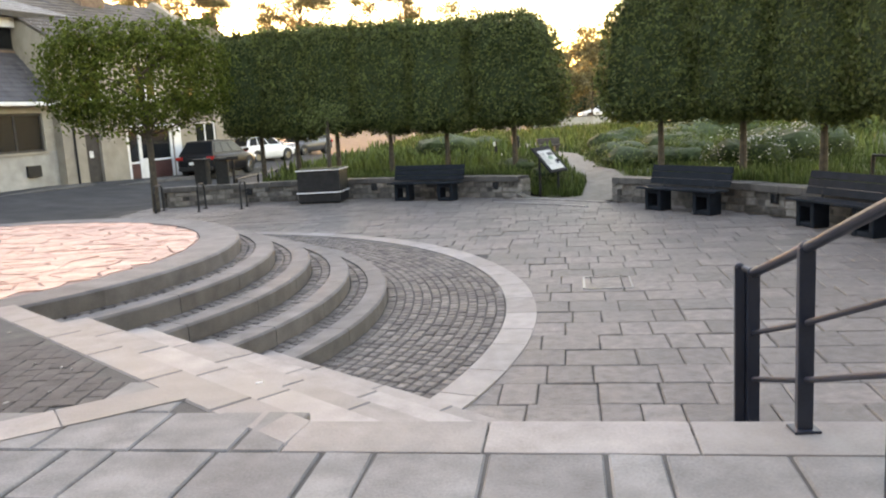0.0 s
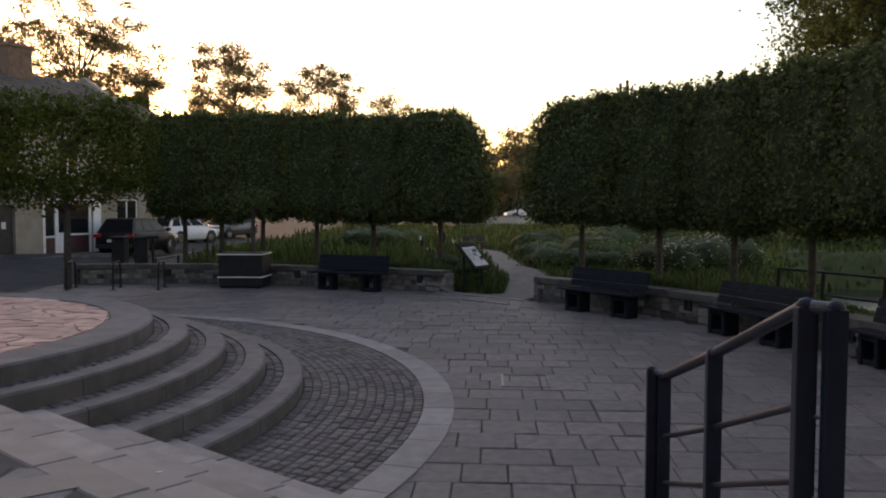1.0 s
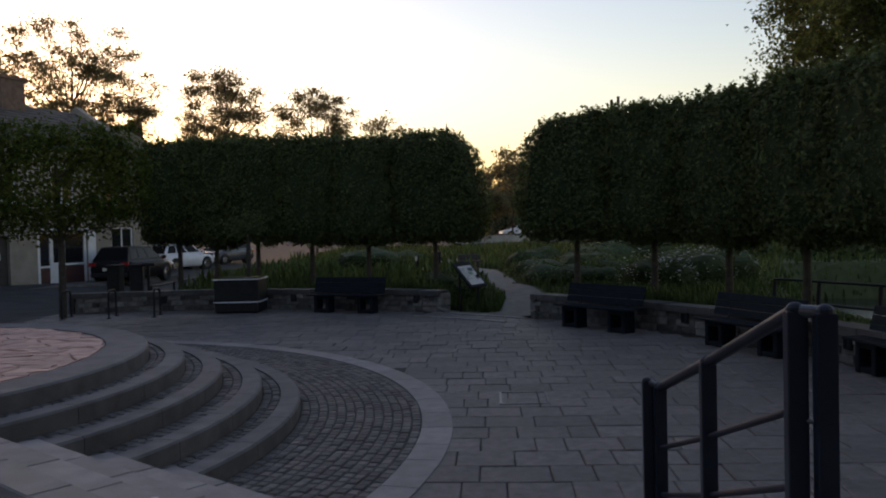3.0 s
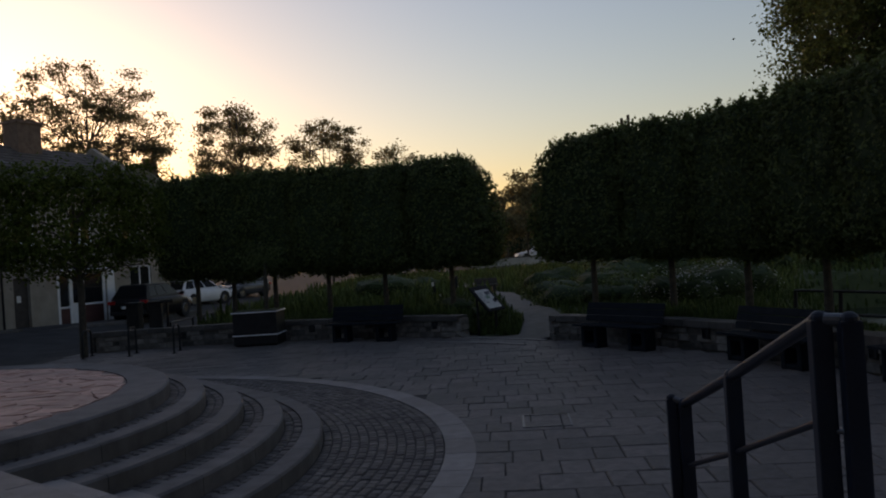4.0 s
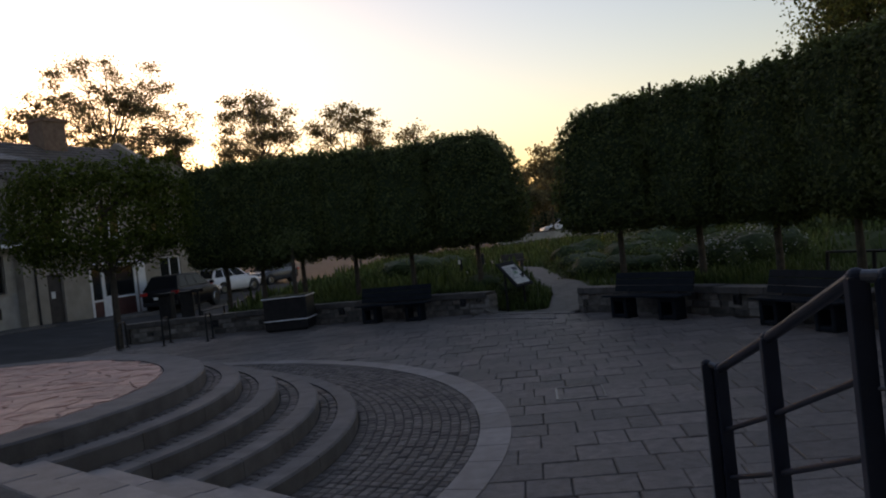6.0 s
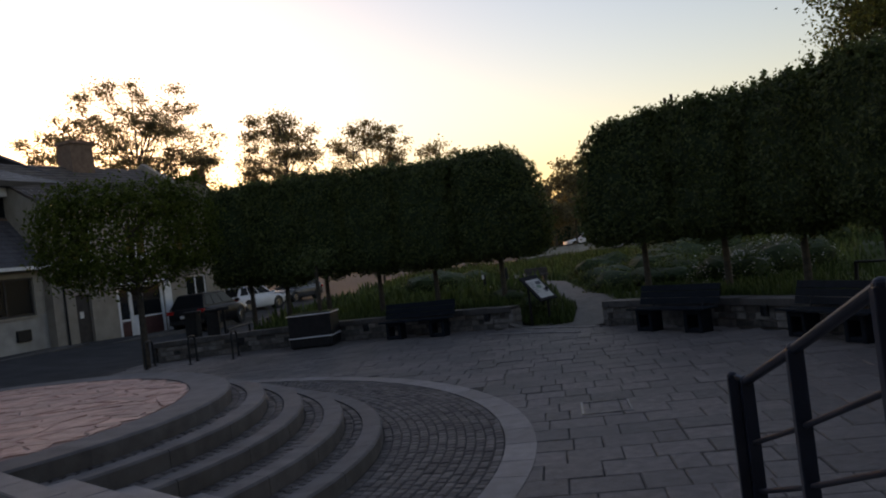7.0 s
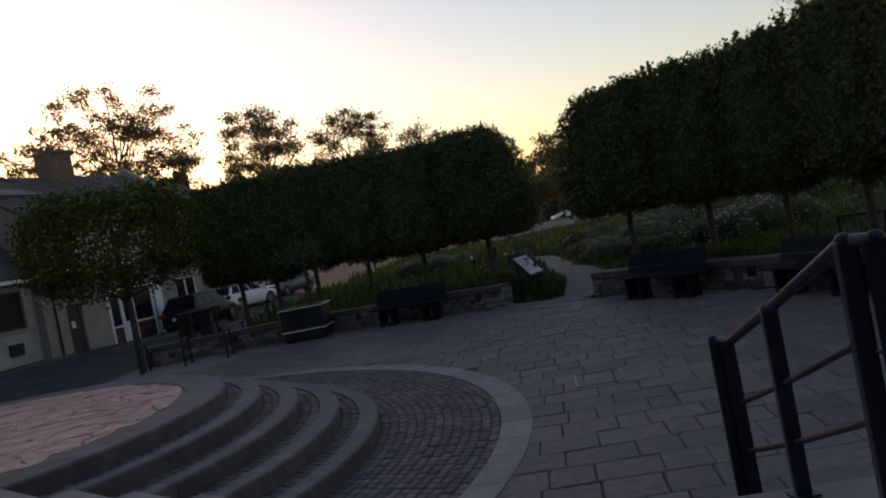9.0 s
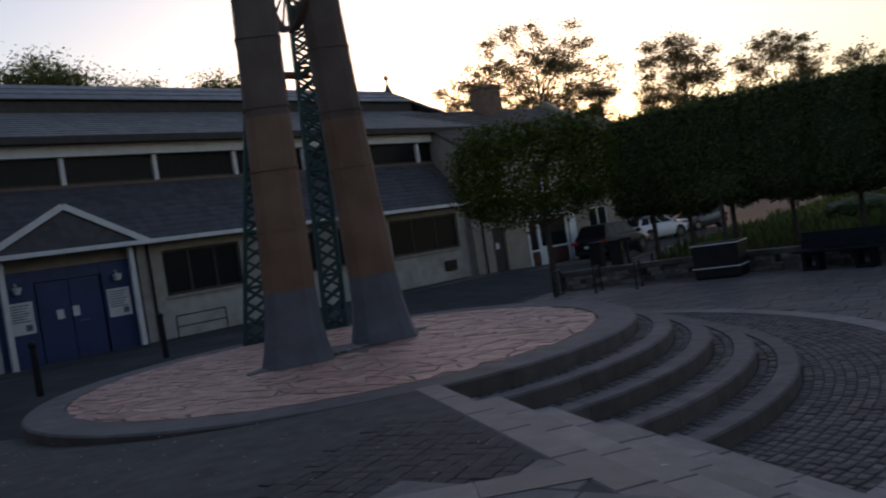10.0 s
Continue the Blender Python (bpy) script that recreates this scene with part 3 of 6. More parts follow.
# ---- garden: lawn, path, walls ----
def in_garden(x, y):
    d, a = math.hypot(x - CX, y - CY), math.degrees(math.atan2(y - CY, x - CX))
    if d < R_WALL + 0.3 or y < 7.5 or x > 40 or y > 62:
        return False
    if river_dip(x, y) > 0.93:
        return False
    left = -5.6 if y < 31 else -5.6 + (y - 31) * 0.10
    return x > left


lawn = sheet("lawn", steps_between(-9, 42, 102), steps_between(6, 64, 116), lawn_height, soil, in_garden)
tagged(lawn, "rough garden soil and turf behind the stone walls", "lawn", kind="structure")
PATH_LINE = [(3.02, 17.75), (3.6, 20.16), (3.54, 20.89), (3.45, 22.29), (3.6, 25.56), (3.82, 29.16), (3.22, 31.66), (2.92, 35.16), (3.2, 38.0), (6.0, 44.0)]
bm = bmesh.new()
rows = []
for i, (x, y) in enumerate(PATH_LINE):
    a, b = Vector(PATH_LINE[max(0, i - 1)]), Vector(PATH_LINE[min(len(PATH_LINE) - 1, i + 1)])
    n = Vector((-(b - a).y, (b - a).x)).normalized()
    w = 0.42 if i == 0 else (0.45 if i < 3 else 0.4)
    rows.append([(x + n.x * s * w, y + n.y * s * w, lawn_height(x + n.x * s * w, y + n.y * s * w) + 0.03) for s in (-1, -0.5, 0, 0.5, 1)])
vs = [[bm.verts.new(p) for p in r] for r in rows]
for a, b in zip(vs, vs[1:]):
    for i in range(4):
        bm.faces.new((a[i], a[i + 1], b[i + 1], b[i]))
tagged(part("garden_path", bm, path_mat), "pale gravel path winding into the garden", "path", kind="structure")
bm = bmesh.new()
rows = []
for a in range(0, 13):
    deep = 1.5 - 1.25 * smoothstep(2.0, 7.0, a)
    ring = [at_angle(R_WALL - 0.15 + deep * k / 5, 41.2 + a * 0.94) for k in range(6)]
    rows.append([bm.verts.new((x, y, max(0.018, lawn_height(x, y) + 0.025))) for x, y in ring])
for p, q in zip(rows, rows[1:]):
    for k in range(5):
        bm.faces.new((p[k], p[k + 1], q[k + 1], q[k]))
tagged(part("path_apron", bm, path_mat), "trodden gravel spreading at the garden entrance", "path", kind="structure")
threshold = thing("path_threshold", "pale stone edging across the garden entrance", "edging", kind="structure")
for r in (12.45, 13.22):
    for a in range(41, 53, 3):
        bm = bmesh.new()
        arc_block(bm, (CX, CY), r - 0.06, r + 0.06, a + 0.05, a + 2.95, -0.15, 0.022, 3)
        part("edging_stone", bm, stone_light, threshold)


def garden_wall(name, a0, a1, label):
    """A low rubble wall along the plaza's rim: core, face stones in courses, coping."""
    w = thing(name, label, "garden wall", kind="structure")
    bm = bmesh.new()
    arc_block(bm, (CX, CY), R_WALL + 0.03, R_WALL + 0.36, a0 + 0.15, a1 - 0.15, -0.2, 0.46, 30)
    part("core", bm, mortar, w)
    rnd = random.Random(int(a0))
    z = 0.0
    for h in (0.14, 0.135, 0.13):
        a = a0
        while a < a1 - 0.3:
            ln = min(math.degrees(rnd.uniform(0.12, 0.46) / R_WALL), a1 - a)
            bm = bmesh.new()
            o = rnd.uniform(-0.02, 0.022)
            arc_block(bm, (CX, CY), R_WALL + o, R_WALL + 0.1, a + 0.03, a + ln - rnd.uniform(0.02, 0.09), z + rnd.uniform(0.004, 0.02), z + h - rnd.uniform(0.0, 0.03), 2, 0.02)
            for v in bm.verts:
                v.co += Vector((rnd.uniform(-0.009, 0.009), rnd.uniform(-0.009, 0.009), rnd.uniform(-0.008, 0.008)))
            part("wall_stone", bm, rubble, w)
            a += ln
        z += h
    for end, s in ((a0, -1), (a1, 1)):
        bm = bmesh.new()
        for zz in (0.0, 0.16, 0.31):
            arc_block(bm, (CX, CY), R_WALL + 0.0, R_WALL + 0.38, min(end, end + s * 0.5), max(end, end + s * 0.5), zz + 0.006, zz + 0.147, 2, 0.015)
        part("end_stone", bm, rubble, w)
    a = a0 - 0.3
    while a < a1 + 0.2:
        ln = min(math.degrees(rnd.uniform(0.4, 0.7) / R_WALL), a1 + 0.4 - a)
        bm = bmesh.new()
        arc_block(bm, (CX, CY), R_WALL - 0.04, R_WALL + 0.42, a + 0.03, a + ln - 0.03, 0.405, 0.53 + rnd.uniform(-0.006, 0.006), 3, 0.01)
        part("coping_stone", bm, coping, w)
        a += ln


garden_wall("wall_left", 52.6, 96, "low grey rubble wall with flat coping, garden behind")
garden_wall("wall_right", -2, 40.8, "low grey rubble wall with flat coping beside benches")


# ---- planting ----
def blades(name, count, region, h0, h1, mat, seed, label, width=0.02):
    rnd = random.Random(seed)
    v, f = [], []
    while count:
        x, y, k = region(rnd)
        if not in_garden(x, y):
            continue
        if min((x - px) ** 2 + (y - py) ** 2 for px, py in DENSE_PATH) < 0.25:
            continue
        d, ang = math.hypot(x - CX, y - CY), math.degrees(math.atan2(y - CY, x - CX))
        if 40.5 < ang < 53 and d < R_WALL + 0.05 + 1.35 - 1.2 * smoothstep(43.0, 47.5, ang):
            continue
        z = lawn_height(x, y)
        h = rnd.uniform(h0, h1) * k
        a, lean = rnd.uniform(0, 6.28), rnd.uniform(0.05, 0.45) * h
        dx, dy = math.cos(a), math.sin(a)
        wx, wy = -dy * width * (1 + h), dx * width * (1 + h)
        i = len(v)
        v += [(x - wx, y - wy, z - 0.02), (x + wx, y + wy, z - 0.02), (x + dx * lean * 0.4 + wx * 0.7, y + dy * lean * 0.4 + wy * 0.7, z + h * 0.65), (x + dx * lean * 0.4 - wx * 0.7, y + dy * lean * 0.4 - wy * 0.7, z + h * 0.65), (x + dx * lean, y + dy * lean, z + h)]
        f += [(i, i + 1, i + 2, i + 3), (i + 3, i + 2, i + 4)]
        count -= 1
    return tagged(raw(name, v, f, mat), label, "grass", kind="stuff")


DENSE_PATH = []
for (ax, ay), (bx, by) in zip(PATH_LINE, PATH_LINE[1:]):
    for i in range(8):
        DENSE_PATH.append((ax + (bx - ax) * i / 8, ay + (by - ay) * i / 8))


def near_region(rnd):
    r, a = R_WALL + 0.4 + 14 * rnd.random() ** 1.6, rnd.uniform(-2, 100)
    x, y = at_angle(r, a)
    return x, y, (0.5 + 0.9 * abs(noise.noise((x * 0.5, y * 0.5, 3)))) * (0.3 + 0.7 * smoothstep(14, 27, a))


def far_region(rnd):
    x, y = rnd.uniform(-6, 34), rnd.uniform(22, 60)
    return x, y, 0.6 + 1.2 * abs(noise.noise((x * 0.3, y * 0.3, 5)))


blades("meadow_grass", 30000, near_region, 0.14, 0.42, grass_mat, 11, "uncut green grass and perennials in the garden beds", 0.016)
blades("far_meadow", 22000, far_region, 0.25, 0.6, grass_mat, 12, "rough green grass further into the garden", 0.035)


def shrub(name, x, y, r, h, mat, label, seed, n=900, size=0.09, flowers=0):
    rnd = random.Random(seed)
    root = thing(name, label, "shrub")
    z0 = lawn_height(x, y) if in_garden(x, y) else ground_height(x, y)
    # solid dark body added inside the leaves, coloured as their inner shade
    bm = bmesh.new()
    bmesh.ops.create_icosphere(bm, subdivisions=3, radius=1, matrix=Matrix.Translation((x, y, z0 + h * 0.42)) @ Matrix.Diagonal((r * 0.82, r * 0.82, h * 0.48, 1)))
    for v in bm.verts:
        k = 1 + 0.3 * noise.noise(v.co * 1.6)
        v.co = Vector((x + (v.co.x - x) * k, y + (v.co.y - y) * k, z0 + (v.co.z - z0) * k))
    part("inner_growth", bm, leaf_shade, root)
    pts, out = [], []
    for _ in range(n):
        d = Vector((rnd.gauss(0, 1), rnd.gauss(0, 1), abs(rnd.gauss(0, 1)))).normalized()
        k = (1 + 0.3 * noise.noise(Vector((x, y, 0)) + d * 1.8)) * rnd.uniform(0.8, 1.12)
        pts.append((x + d.x * r * k, y + d.y * r * k, z0 + d.z * h * k))
        out.append(d)
    v, f = leaves(rnd, pts, size, 0.3, out)
    raw("foliage", v, f, mat, root)
    if flowers:
        hv, hf = [], []
        for _ in range(flowers):
            d = Vector((rnd.gauss(0, 1), rnd.gauss(0, 1), abs(rnd.gauss(0, 1)) + 0.3)).normalized()
            c = Vector((x + d.x * r * 1.05, y + d.y * r * 1.05, z0 + d.z * h * rnd.uniform(0.95, 1.25)))
            k = len(hv)
            s = rnd.uniform(0.015, 0.035)
            hv += [(c.x + math.cos(i * 1.047) * s, c.y + math.sin(i * 1.047) * s, c.z + rnd.uniform(-0.012, 0.012)) for i in range(6)] + [(c.x, c.y, c.z + s * 0.5)]
            hf += [(k + i, k + (i + 1) % 6, k + 6) for i in range(6)]
        raw("blossom", hv, hf, umbel, root)


for i, (x, y, r, h) in enumerate(((4.6, 22.0, 0.8, 0.55), (5.6, 21.3, 0.9, 0.6), (6.4, 22.6, 1.0, 0.7), (4.9, 24.6, 1.0, 0.6), (6.5, 25.5, 1.2, 0.8), (5.6, 28.5, 1.3, 0.9), (7.6, 27.5, 1.4, 1.0), (7.4, 20.2, 0.9, 0.7), (8.7, 22.3, 1.2, 0.9), (-0.5, 33.0, 1.5, 0.9), (1.2, 36.5, 1.2, 0.6), (9.5, 31, 2.0, 1.3), (2.2, 20.6, 0.5, 0.4), (1.6, 21.6, 0.7, 0.45))):
    shrub("garden_shrub", x, y, r, h, grass_mat if i % 3 else leaf_hedge, "low rounded green shrub in the garden bed", 40 + i, 1100, 0.09)
for i, (x, y, r, h) in enumerate(((6.5, 19.2, 0.8, 0.85), (8.0, 19.7, 0.9, 0.95), (6.9, 18.5, 0.6, 0.8), (9.1, 20.9, 1.1, 1.0))):
    shrub("cow_parsley", x, y, r, h, grass_mat, "white-flowering wild umbels beside the garden wall", 90 + i, 1000, 0.08, 130)
for i, (x, y, r, h) in enumerate(((15.0, 33.0, 1.6, 1.0), (18.6, 32.0, 1.8, 0.9), (22.3, 30.6, 2.0, 0.9), (26.2, 29.0, 2.2, 1.0), (13.5, 44.0, 3.0, 2.4), (31.0, 22.0, 3.0, 3.0), (31.5, 14.0, 3.0, 3.0))):
    shrub("riverside_bush", x, y, r, h, leaf_hedge, "large dark bush on the far river bank", 120 + i, 1500, 0.2)


for i, (x, y, r, h) in enumerate(((8.5, 101, 3.4, 5.0), (12.5, 104, 3.6, 6.2), (16.5, 101, 3.6, 5.4), (20.5, 104, 4.0, 6.6), (25, 101, 4.0, 6.0), (14.6, 82.0, 1.6, 2.7), (17.0, 82.2, 1.8, 3.0), (12.7, 83.6, 1.5, 3.2))):
    shrub("distant_bush", x, y, r, h, leaf_far_glare, "far-off bush, haze put into its pale brown-green leaf colour", 140 + i, 1100, 0.35)


# ---- clipped trees on stems, set in the garden behind the wall ----
def clipped_crown(seed, w, d, h, n, size, ex=5.0, mat=None, jitter=0.06):
    """Leaves over a rounded box w by d by h, with ragged shoots along the top."""
    rnd = random.Random(seed)
    pts, out = [], []
    for _ in range(n):
        u = Vector((rnd.uniform(-1, 1), rnd.uniform(-1, 1), rnd.uniform(-1, 1)))
        k = (abs(u.x) ** ex + abs(u.y) ** ex + abs(u.z) ** ex) ** (-1 / ex)
        p = Vector((u.x * k * w / 2, u.y * k * d / 2, u.z * k * h / 2))
        b = 0.13 * noise.noise(Vector((p.x * 1.5 + seed, p.y * 1.5, p.z * 1.5))) + 0.07 * noise.noise(p * 4.5 + Vector((seed, 0, 0))) + rnd.gauss(0, jitter)
        nrm = Vector((math.copysign(abs(u.x) ** 4, u.x), math.copysign(abs(u.y) ** 4, u.y), math.copysign(abs(u.z) ** 4, u.z))).normalized()
        pts.append(p + nrm * b)
        out.append(nrm)
    for _ in range(70):
        x, y = rnd.uniform(-w / 2, w / 2) * 0.95, rnd.uniform(-d / 2, d / 2) * 0.9
        hh = rnd.uniform(0.05, 0.24)
        for i in range(9):
            pts.append(Vector((x + rnd.gauss(0, 0.03), y + rnd.gauss(0, 0.03), h / 2 + hh * i / 8)))
            out.append(Vector((0, 0, 0.4)))
    v, f = leaves(rnd, pts, size, 0.2, out)
    me = bpy.data.meshes.new("foliage")
    me.from_pydata(v, [], f)
    me.materials.append(mat or leaf_hedge)
    return me


# added solid core: stops light through the crown, painted dark as inner shade
def core_mesh(w, d, h, seed, ex=5.0):
    bm = bmesh.new()
    bmesh.ops.create_cube(bm, size=1.0)
    bmesh.ops.subdivide_edges(bm, edges=bm.edges, cuts=9, use_grid_fill=True)
    for v in bm.verts:
        k = (abs(v.co.x * 2) ** ex + abs(v.co.y * 2) ** ex + abs(v.co.z * 2) ** ex) ** (-1 / ex) * max(abs(v.co.x), abs(v.co.y), abs(v.co.z)) * 2
        v.co = Vector((v.co.x * k * (w - 0.16), v.co.y * k * (d - 0.16), v.co.z * k * (h - 0.16)))
        v.co += v.co.normalized() * 0.08 * noise.noise(v.co * 2 + Vector((seed, 0, 0)))
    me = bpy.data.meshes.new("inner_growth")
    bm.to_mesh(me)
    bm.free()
    me.materials.append(leaf_shade)
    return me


HEDGE_Z0, HEDGE_Z1, HEDGE_D = 1.70, 4.47, 1.15
crowns = [(clipped_crown(s, 1.95, HEDGE_D, HEDGE_Z1 - HEDGE_Z0, 13000, 0.085), core_mesh(1.95, HEDGE_D, HEDGE_Z1 - HEDGE_Z0, s)) for s in (1, 2, 3)] + [(clipped_crown(4, 2.0, 1.3, HEDGE_Z1 - HEDGE_Z0 - 0.05, 13000, 0.085, 3.0), core_mesh(1.8, 1.1, HEDGE_Z1 - HEDGE_Z0 - 0.25, 4, 3.0))]
skew_crown = (clipped_crown(4, 2.0, 1.2, HEDGE_Z1 - HEDGE_Z0 - 0.05, 13000, 0.085, 6.0), core_mesh(1.95, 1.1, HEDGE_Z1 - HEDGE_Z0 - 0.1, 4, 6.0))
for me in skew_crown:
    for v in me.vertices:
        if v.co.x < 0:
            v.co.x *= (1 - 0.30 * smoothstep(0.3, 1.4, v.co.z) ** 2) * (1 + 0.12 * smoothstep(0.4, -0.5, v.co.z))
        v.co.z -= 0.10 * smoothstep(0.4, -1.2, v.co.x) * smoothstep(0.9, 1.4, v.co.z)
crowns.append(skew_crown)
hedge_spots = [((-5.75, 23.48), 0), ((-4.7, 23.37), 2), ((-3.5, 23.15), 1), ((-1.94, 22.70), 2), ((-0.35, 22.04), 0), ((1.42, 21.08), 4),
               ((4.52, 18.27), 4), ((5.77, 16.55), 0), ((6.68, 14.9), 1), ((7.32, 13.2), 2), ((7.74, 11.5), 0), ((7.98, 9.8), 1), ((8.02, 8.0), 2)]
for i, ((x, y), k) in enumerate(hedge_spots):
    ang = math.atan2(y - CY, x - CX)
    z0 = lawn_height(x, y)
    tree = thing("clipped_tree", "clipped green tree on a bare stem, box crown meeting its neighbours", "tree", Matrix.Translation((x, y, 0)) @ Matrix.Rotation(ang - math.pi / 2, 4, "Z"), "clipped trees round the plaza")
    bm = bmesh.new()
    rod(bm, (0, 0, z0 - 0.1), (0.01, 0, 1.1), 0.085, 0.07, 10)
    rod(bm, (0.01, 0, 1.08), (0, 0, 2.6), 0.07, 0.05, 10)
    for s in (-1, 1):
        rod(bm, (0, 0, 1.7), (s * 0.55, 0.1 * s, 2.3), 0.035, 0.015, 6)
    part("trunk", bm, bark, tree)
    zc = (HEDGE_Z0 + HEDGE_Z1) / 2 + random.Random(i).uniform(-0.05, 0.05) + (0.09 if i < 4 else 0)
    flip = Matrix.Rotation(math.pi * (i % 2), 4, "Z") @ Matrix.Diagonal((1.2 if k == 4 else 1.0, 1, 1, 1))
    piece("foliage", crowns[k][0], tree, Matrix.Translation((0, 0, zc)) @ flip)
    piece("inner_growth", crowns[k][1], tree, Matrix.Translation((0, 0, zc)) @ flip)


# ---- free-growing trees ----
def free_tree(name, label, x, y, z, mat, seed, height, rx, rz, clumps, per, leaf_size, trunk_r=0.2, cluster=0.5, flat=0.75, inner=0.3):
    """A trunk, limbs that fork out to leaf clumps within an oval crown, and the leaves of each clump."""
    rnd = random.Random(seed)
    t = thing(name, label, "tree", Matrix.Translation((x, y, z)))
    cz = height - rz
    wood = bmesh.new()
    bend = [Vector((0, 0, -0.3)), Vector((rnd.uniform(-0.1, 0.1), rnd.uniform(-0.1, 0.1), cz * 0.5)), Vector((rnd.uniform(-0.3, 0.3), rnd.uniform(-0.3, 0.3), cz)), Vector((rnd.uniform(-0.3, 0.3), 0, height - rz * 0.5))]
    for k in range(3):
        rod(wood, bend[k], bend[k + 1], trunk_r * (1 - 0.28 * k), trunk_r * (1 - 0.28 * (k + 1)), 8)
    pts, limbs = [], []
    while len(limbs) < clumps:
        d = Vector((rnd.uniform(-1, 1), rnd.uniform(-1, 1), rnd.uniform(-1, 1)))
        if not inner < d.length < 1 or d.z < -0.75:
            continue
        k = 1 + 0.22 * noise.noise(d * 1.7 + Vector((seed, 0, 0)))
        limbs.append(Vector((d.x * rx * k, d.y * rx * k, cz + d.z * rz * k)))
    mains = [limbs[i] * 1.0 for i in range(0, len(limbs), 5)]
    for m in mains:
        s = bend[1].lerp(bend[2], rnd.uniform(0.3, 1.0))
        mid = s.lerp(m, 0.55) + Vector((0, 0, 0.12 * rx))
        rod(wood, s, mid, trunk_r * 0.55, trunk_r * 0.38, 6)
        rod(wood, mid, m, trunk_r * 0.38, trunk_r * 0.16, 5)
    for c in limbs:
        m = min(mains, key=lambda q: (q - c).length)
        s = Vector((0, 0, cz)).lerp(m, 0.7)
        rod(wood, s, c, trunk_r * 0.24, trunk_r * 0.10, 4)
        q = cluster * rnd.uniform(0.7, 1.15)
        for _ in range(int(per * rnd.uniform(0.5, 1.3))):
            pts.append(c + Vector((rnd.gauss(0, q), rnd.gauss(0, q), rnd.gauss(0, q * flat))))
    part("trunk", wood, bark, t)
    v, f = leaves(rnd, pts, leaf_size, 0.4)
    raw("crown", v, f, mat, t)
    return t


street = thing("street_tree", "loose-crowned young tree beside the cycle stands", "tree", Matrix.Translation((-8.1, 20.95, 0)) @ Matrix.Rotation(radians(21), 4, "Z"))
wood = bmesh.new()
rod(wood, (0, 0, -0.1), (0.02, 0, 1.9), 0.10, 0.075, 10)
rod(wood, (0.02, 0, 1.9), (-0.05, 0, 3.9), 0.07, 0.03, 8)
rnd = random.Random(3)
for k in range(22):
    a = rnd.uniform(-1, 1)
    s = Vector((0, 0, rnd.uniform(1.8, 3.6)))
    e = Vector((a * 2.0, rnd.uniform(-0.6, 0.6), s.z + rnd.uniform(0.15, 0.9)))
    rod(wood, s, s.lerp(e, 0.5) + Vector((0, 0, 0.12)), 0.03, 0.02, 6)
    rod(wood, s.lerp(e, 0.5) + Vector((0, 0, 0.12)), e, 0.02, 0.007, 5)
part("trunk", wood, bark, street)
piece("foliage", clipped_crown(9, 4.3, 1.5, 2.5, 11000, 0.10, 3.2, leaf_loose, 0.16), street, Matrix.Translation((-0.1, 0, 3.5)))
piece("inner_leaves", clipped_crown(10, 3.4, 0.9, 1.9, 5000, 0.11, 3.0, leaf_loose, 0.25), street, Matrix.Translation((-0.1, 0, 3.45)))

far_label = "tall thin-leaved tree standing behind the houses"
for x, y, h, rx, rz, n, s in ((-20.2, 56.0, 16.0, 5.8, 5.1, 210, 21), (-10.6, 58.6, 13.2, 3.4, 3.6, 90, 23), (-4.5, 59.5, 12.2, 3.0, 3.2, 70, 24), (0.2, 59.8, 10.0, 2.2, 2.4, 36, 25), (-25.9, 53.9, 13.4, 1.7, 2.8, 22, 27)):
    free_tree("background_tree", far_label, x, y, 0.2, leaf_far_glare, s, h, rx, rz, n, 150, 0.17, 0.10, 0.38, 0.6, 0.42)
for x, y, h, rx, s in ((-47.4, 35.5, 17.4, 4.2, 31), (-44.0, 40.3, 15.9, 4.6, 32), (-40.0, 45.4, 15.6, 3.0, 33), (-53, 31, 19, 5, 34)):
    free_tree("background_tree", "broad dark tree behind the hall roof", x, y, 0.2, leaf_hedge, s, h, rx, 5.0, 130, 320, 0.2, 0.3, 0.75, 0.7, 0.1)
free_tree("large_tree", "tall dense tree rising over the clipped row", 25.6, 36.2, -0.3, leaf_hedge, 44, 21.5, 6.5, 8.4, 480, 280, 0.2, 0.36, 0.62, 0.75, 0.15)
for x, y, h, rx, s in ((14.5, 92, 9.5, 3.5, 51), (18, 95, 12, 4, 52), (10.5, 100, 8.5, 3, 53), (23, 98, 13, 4.5, 54), (28, 90, 12, 4.5, 55)):
    free_tree("background_tree", "distant tree beyond the garden, haze put into its leaf colour", x, y, 0.0, leaf_far_glare, s, h, rx, h * 0.36, 60, 60, 0.42, 0.25, 0.8)

for x, y, h, rx, s in ((10.2, 72, 4.6, 1.6, 61), (12.3, 74, 5.0, 1.8, 62), (8.2, 75, 5.4, 1.8, 63)):
    free_tree("background_tree", "small brown-leaved tree before the distant house", x, y, 0.75, leaf_far_glare, s, h, rx, 1.2, 34, 90, 0.26, 0.1, 0.4)

# ---- river ----
bm = bmesh.new()
prism(bm, [(8.6, -11), (8.6, 14), (9.0, 18), (14.6, 30.0), (29, 23.4), (29, -11)], -1.3, -0.85)
tagged(part("river", bm, water_mat), "rippled river water reflecting the evening sky", "river", kind="structure")

# ---- hall: long two-storey building with a lean-to front ----
hall_m = Matrix(((0.309, -0.951, 0, -19.5), (0.951, 0.309, 0, 14.5), (0, 0, 1, 0), (0, 0, 0, 1)))
hall = thing("hall", "long two-storey hall with lean-to slate roof and pale stone walls", "building", hall_m)
G = 0.36
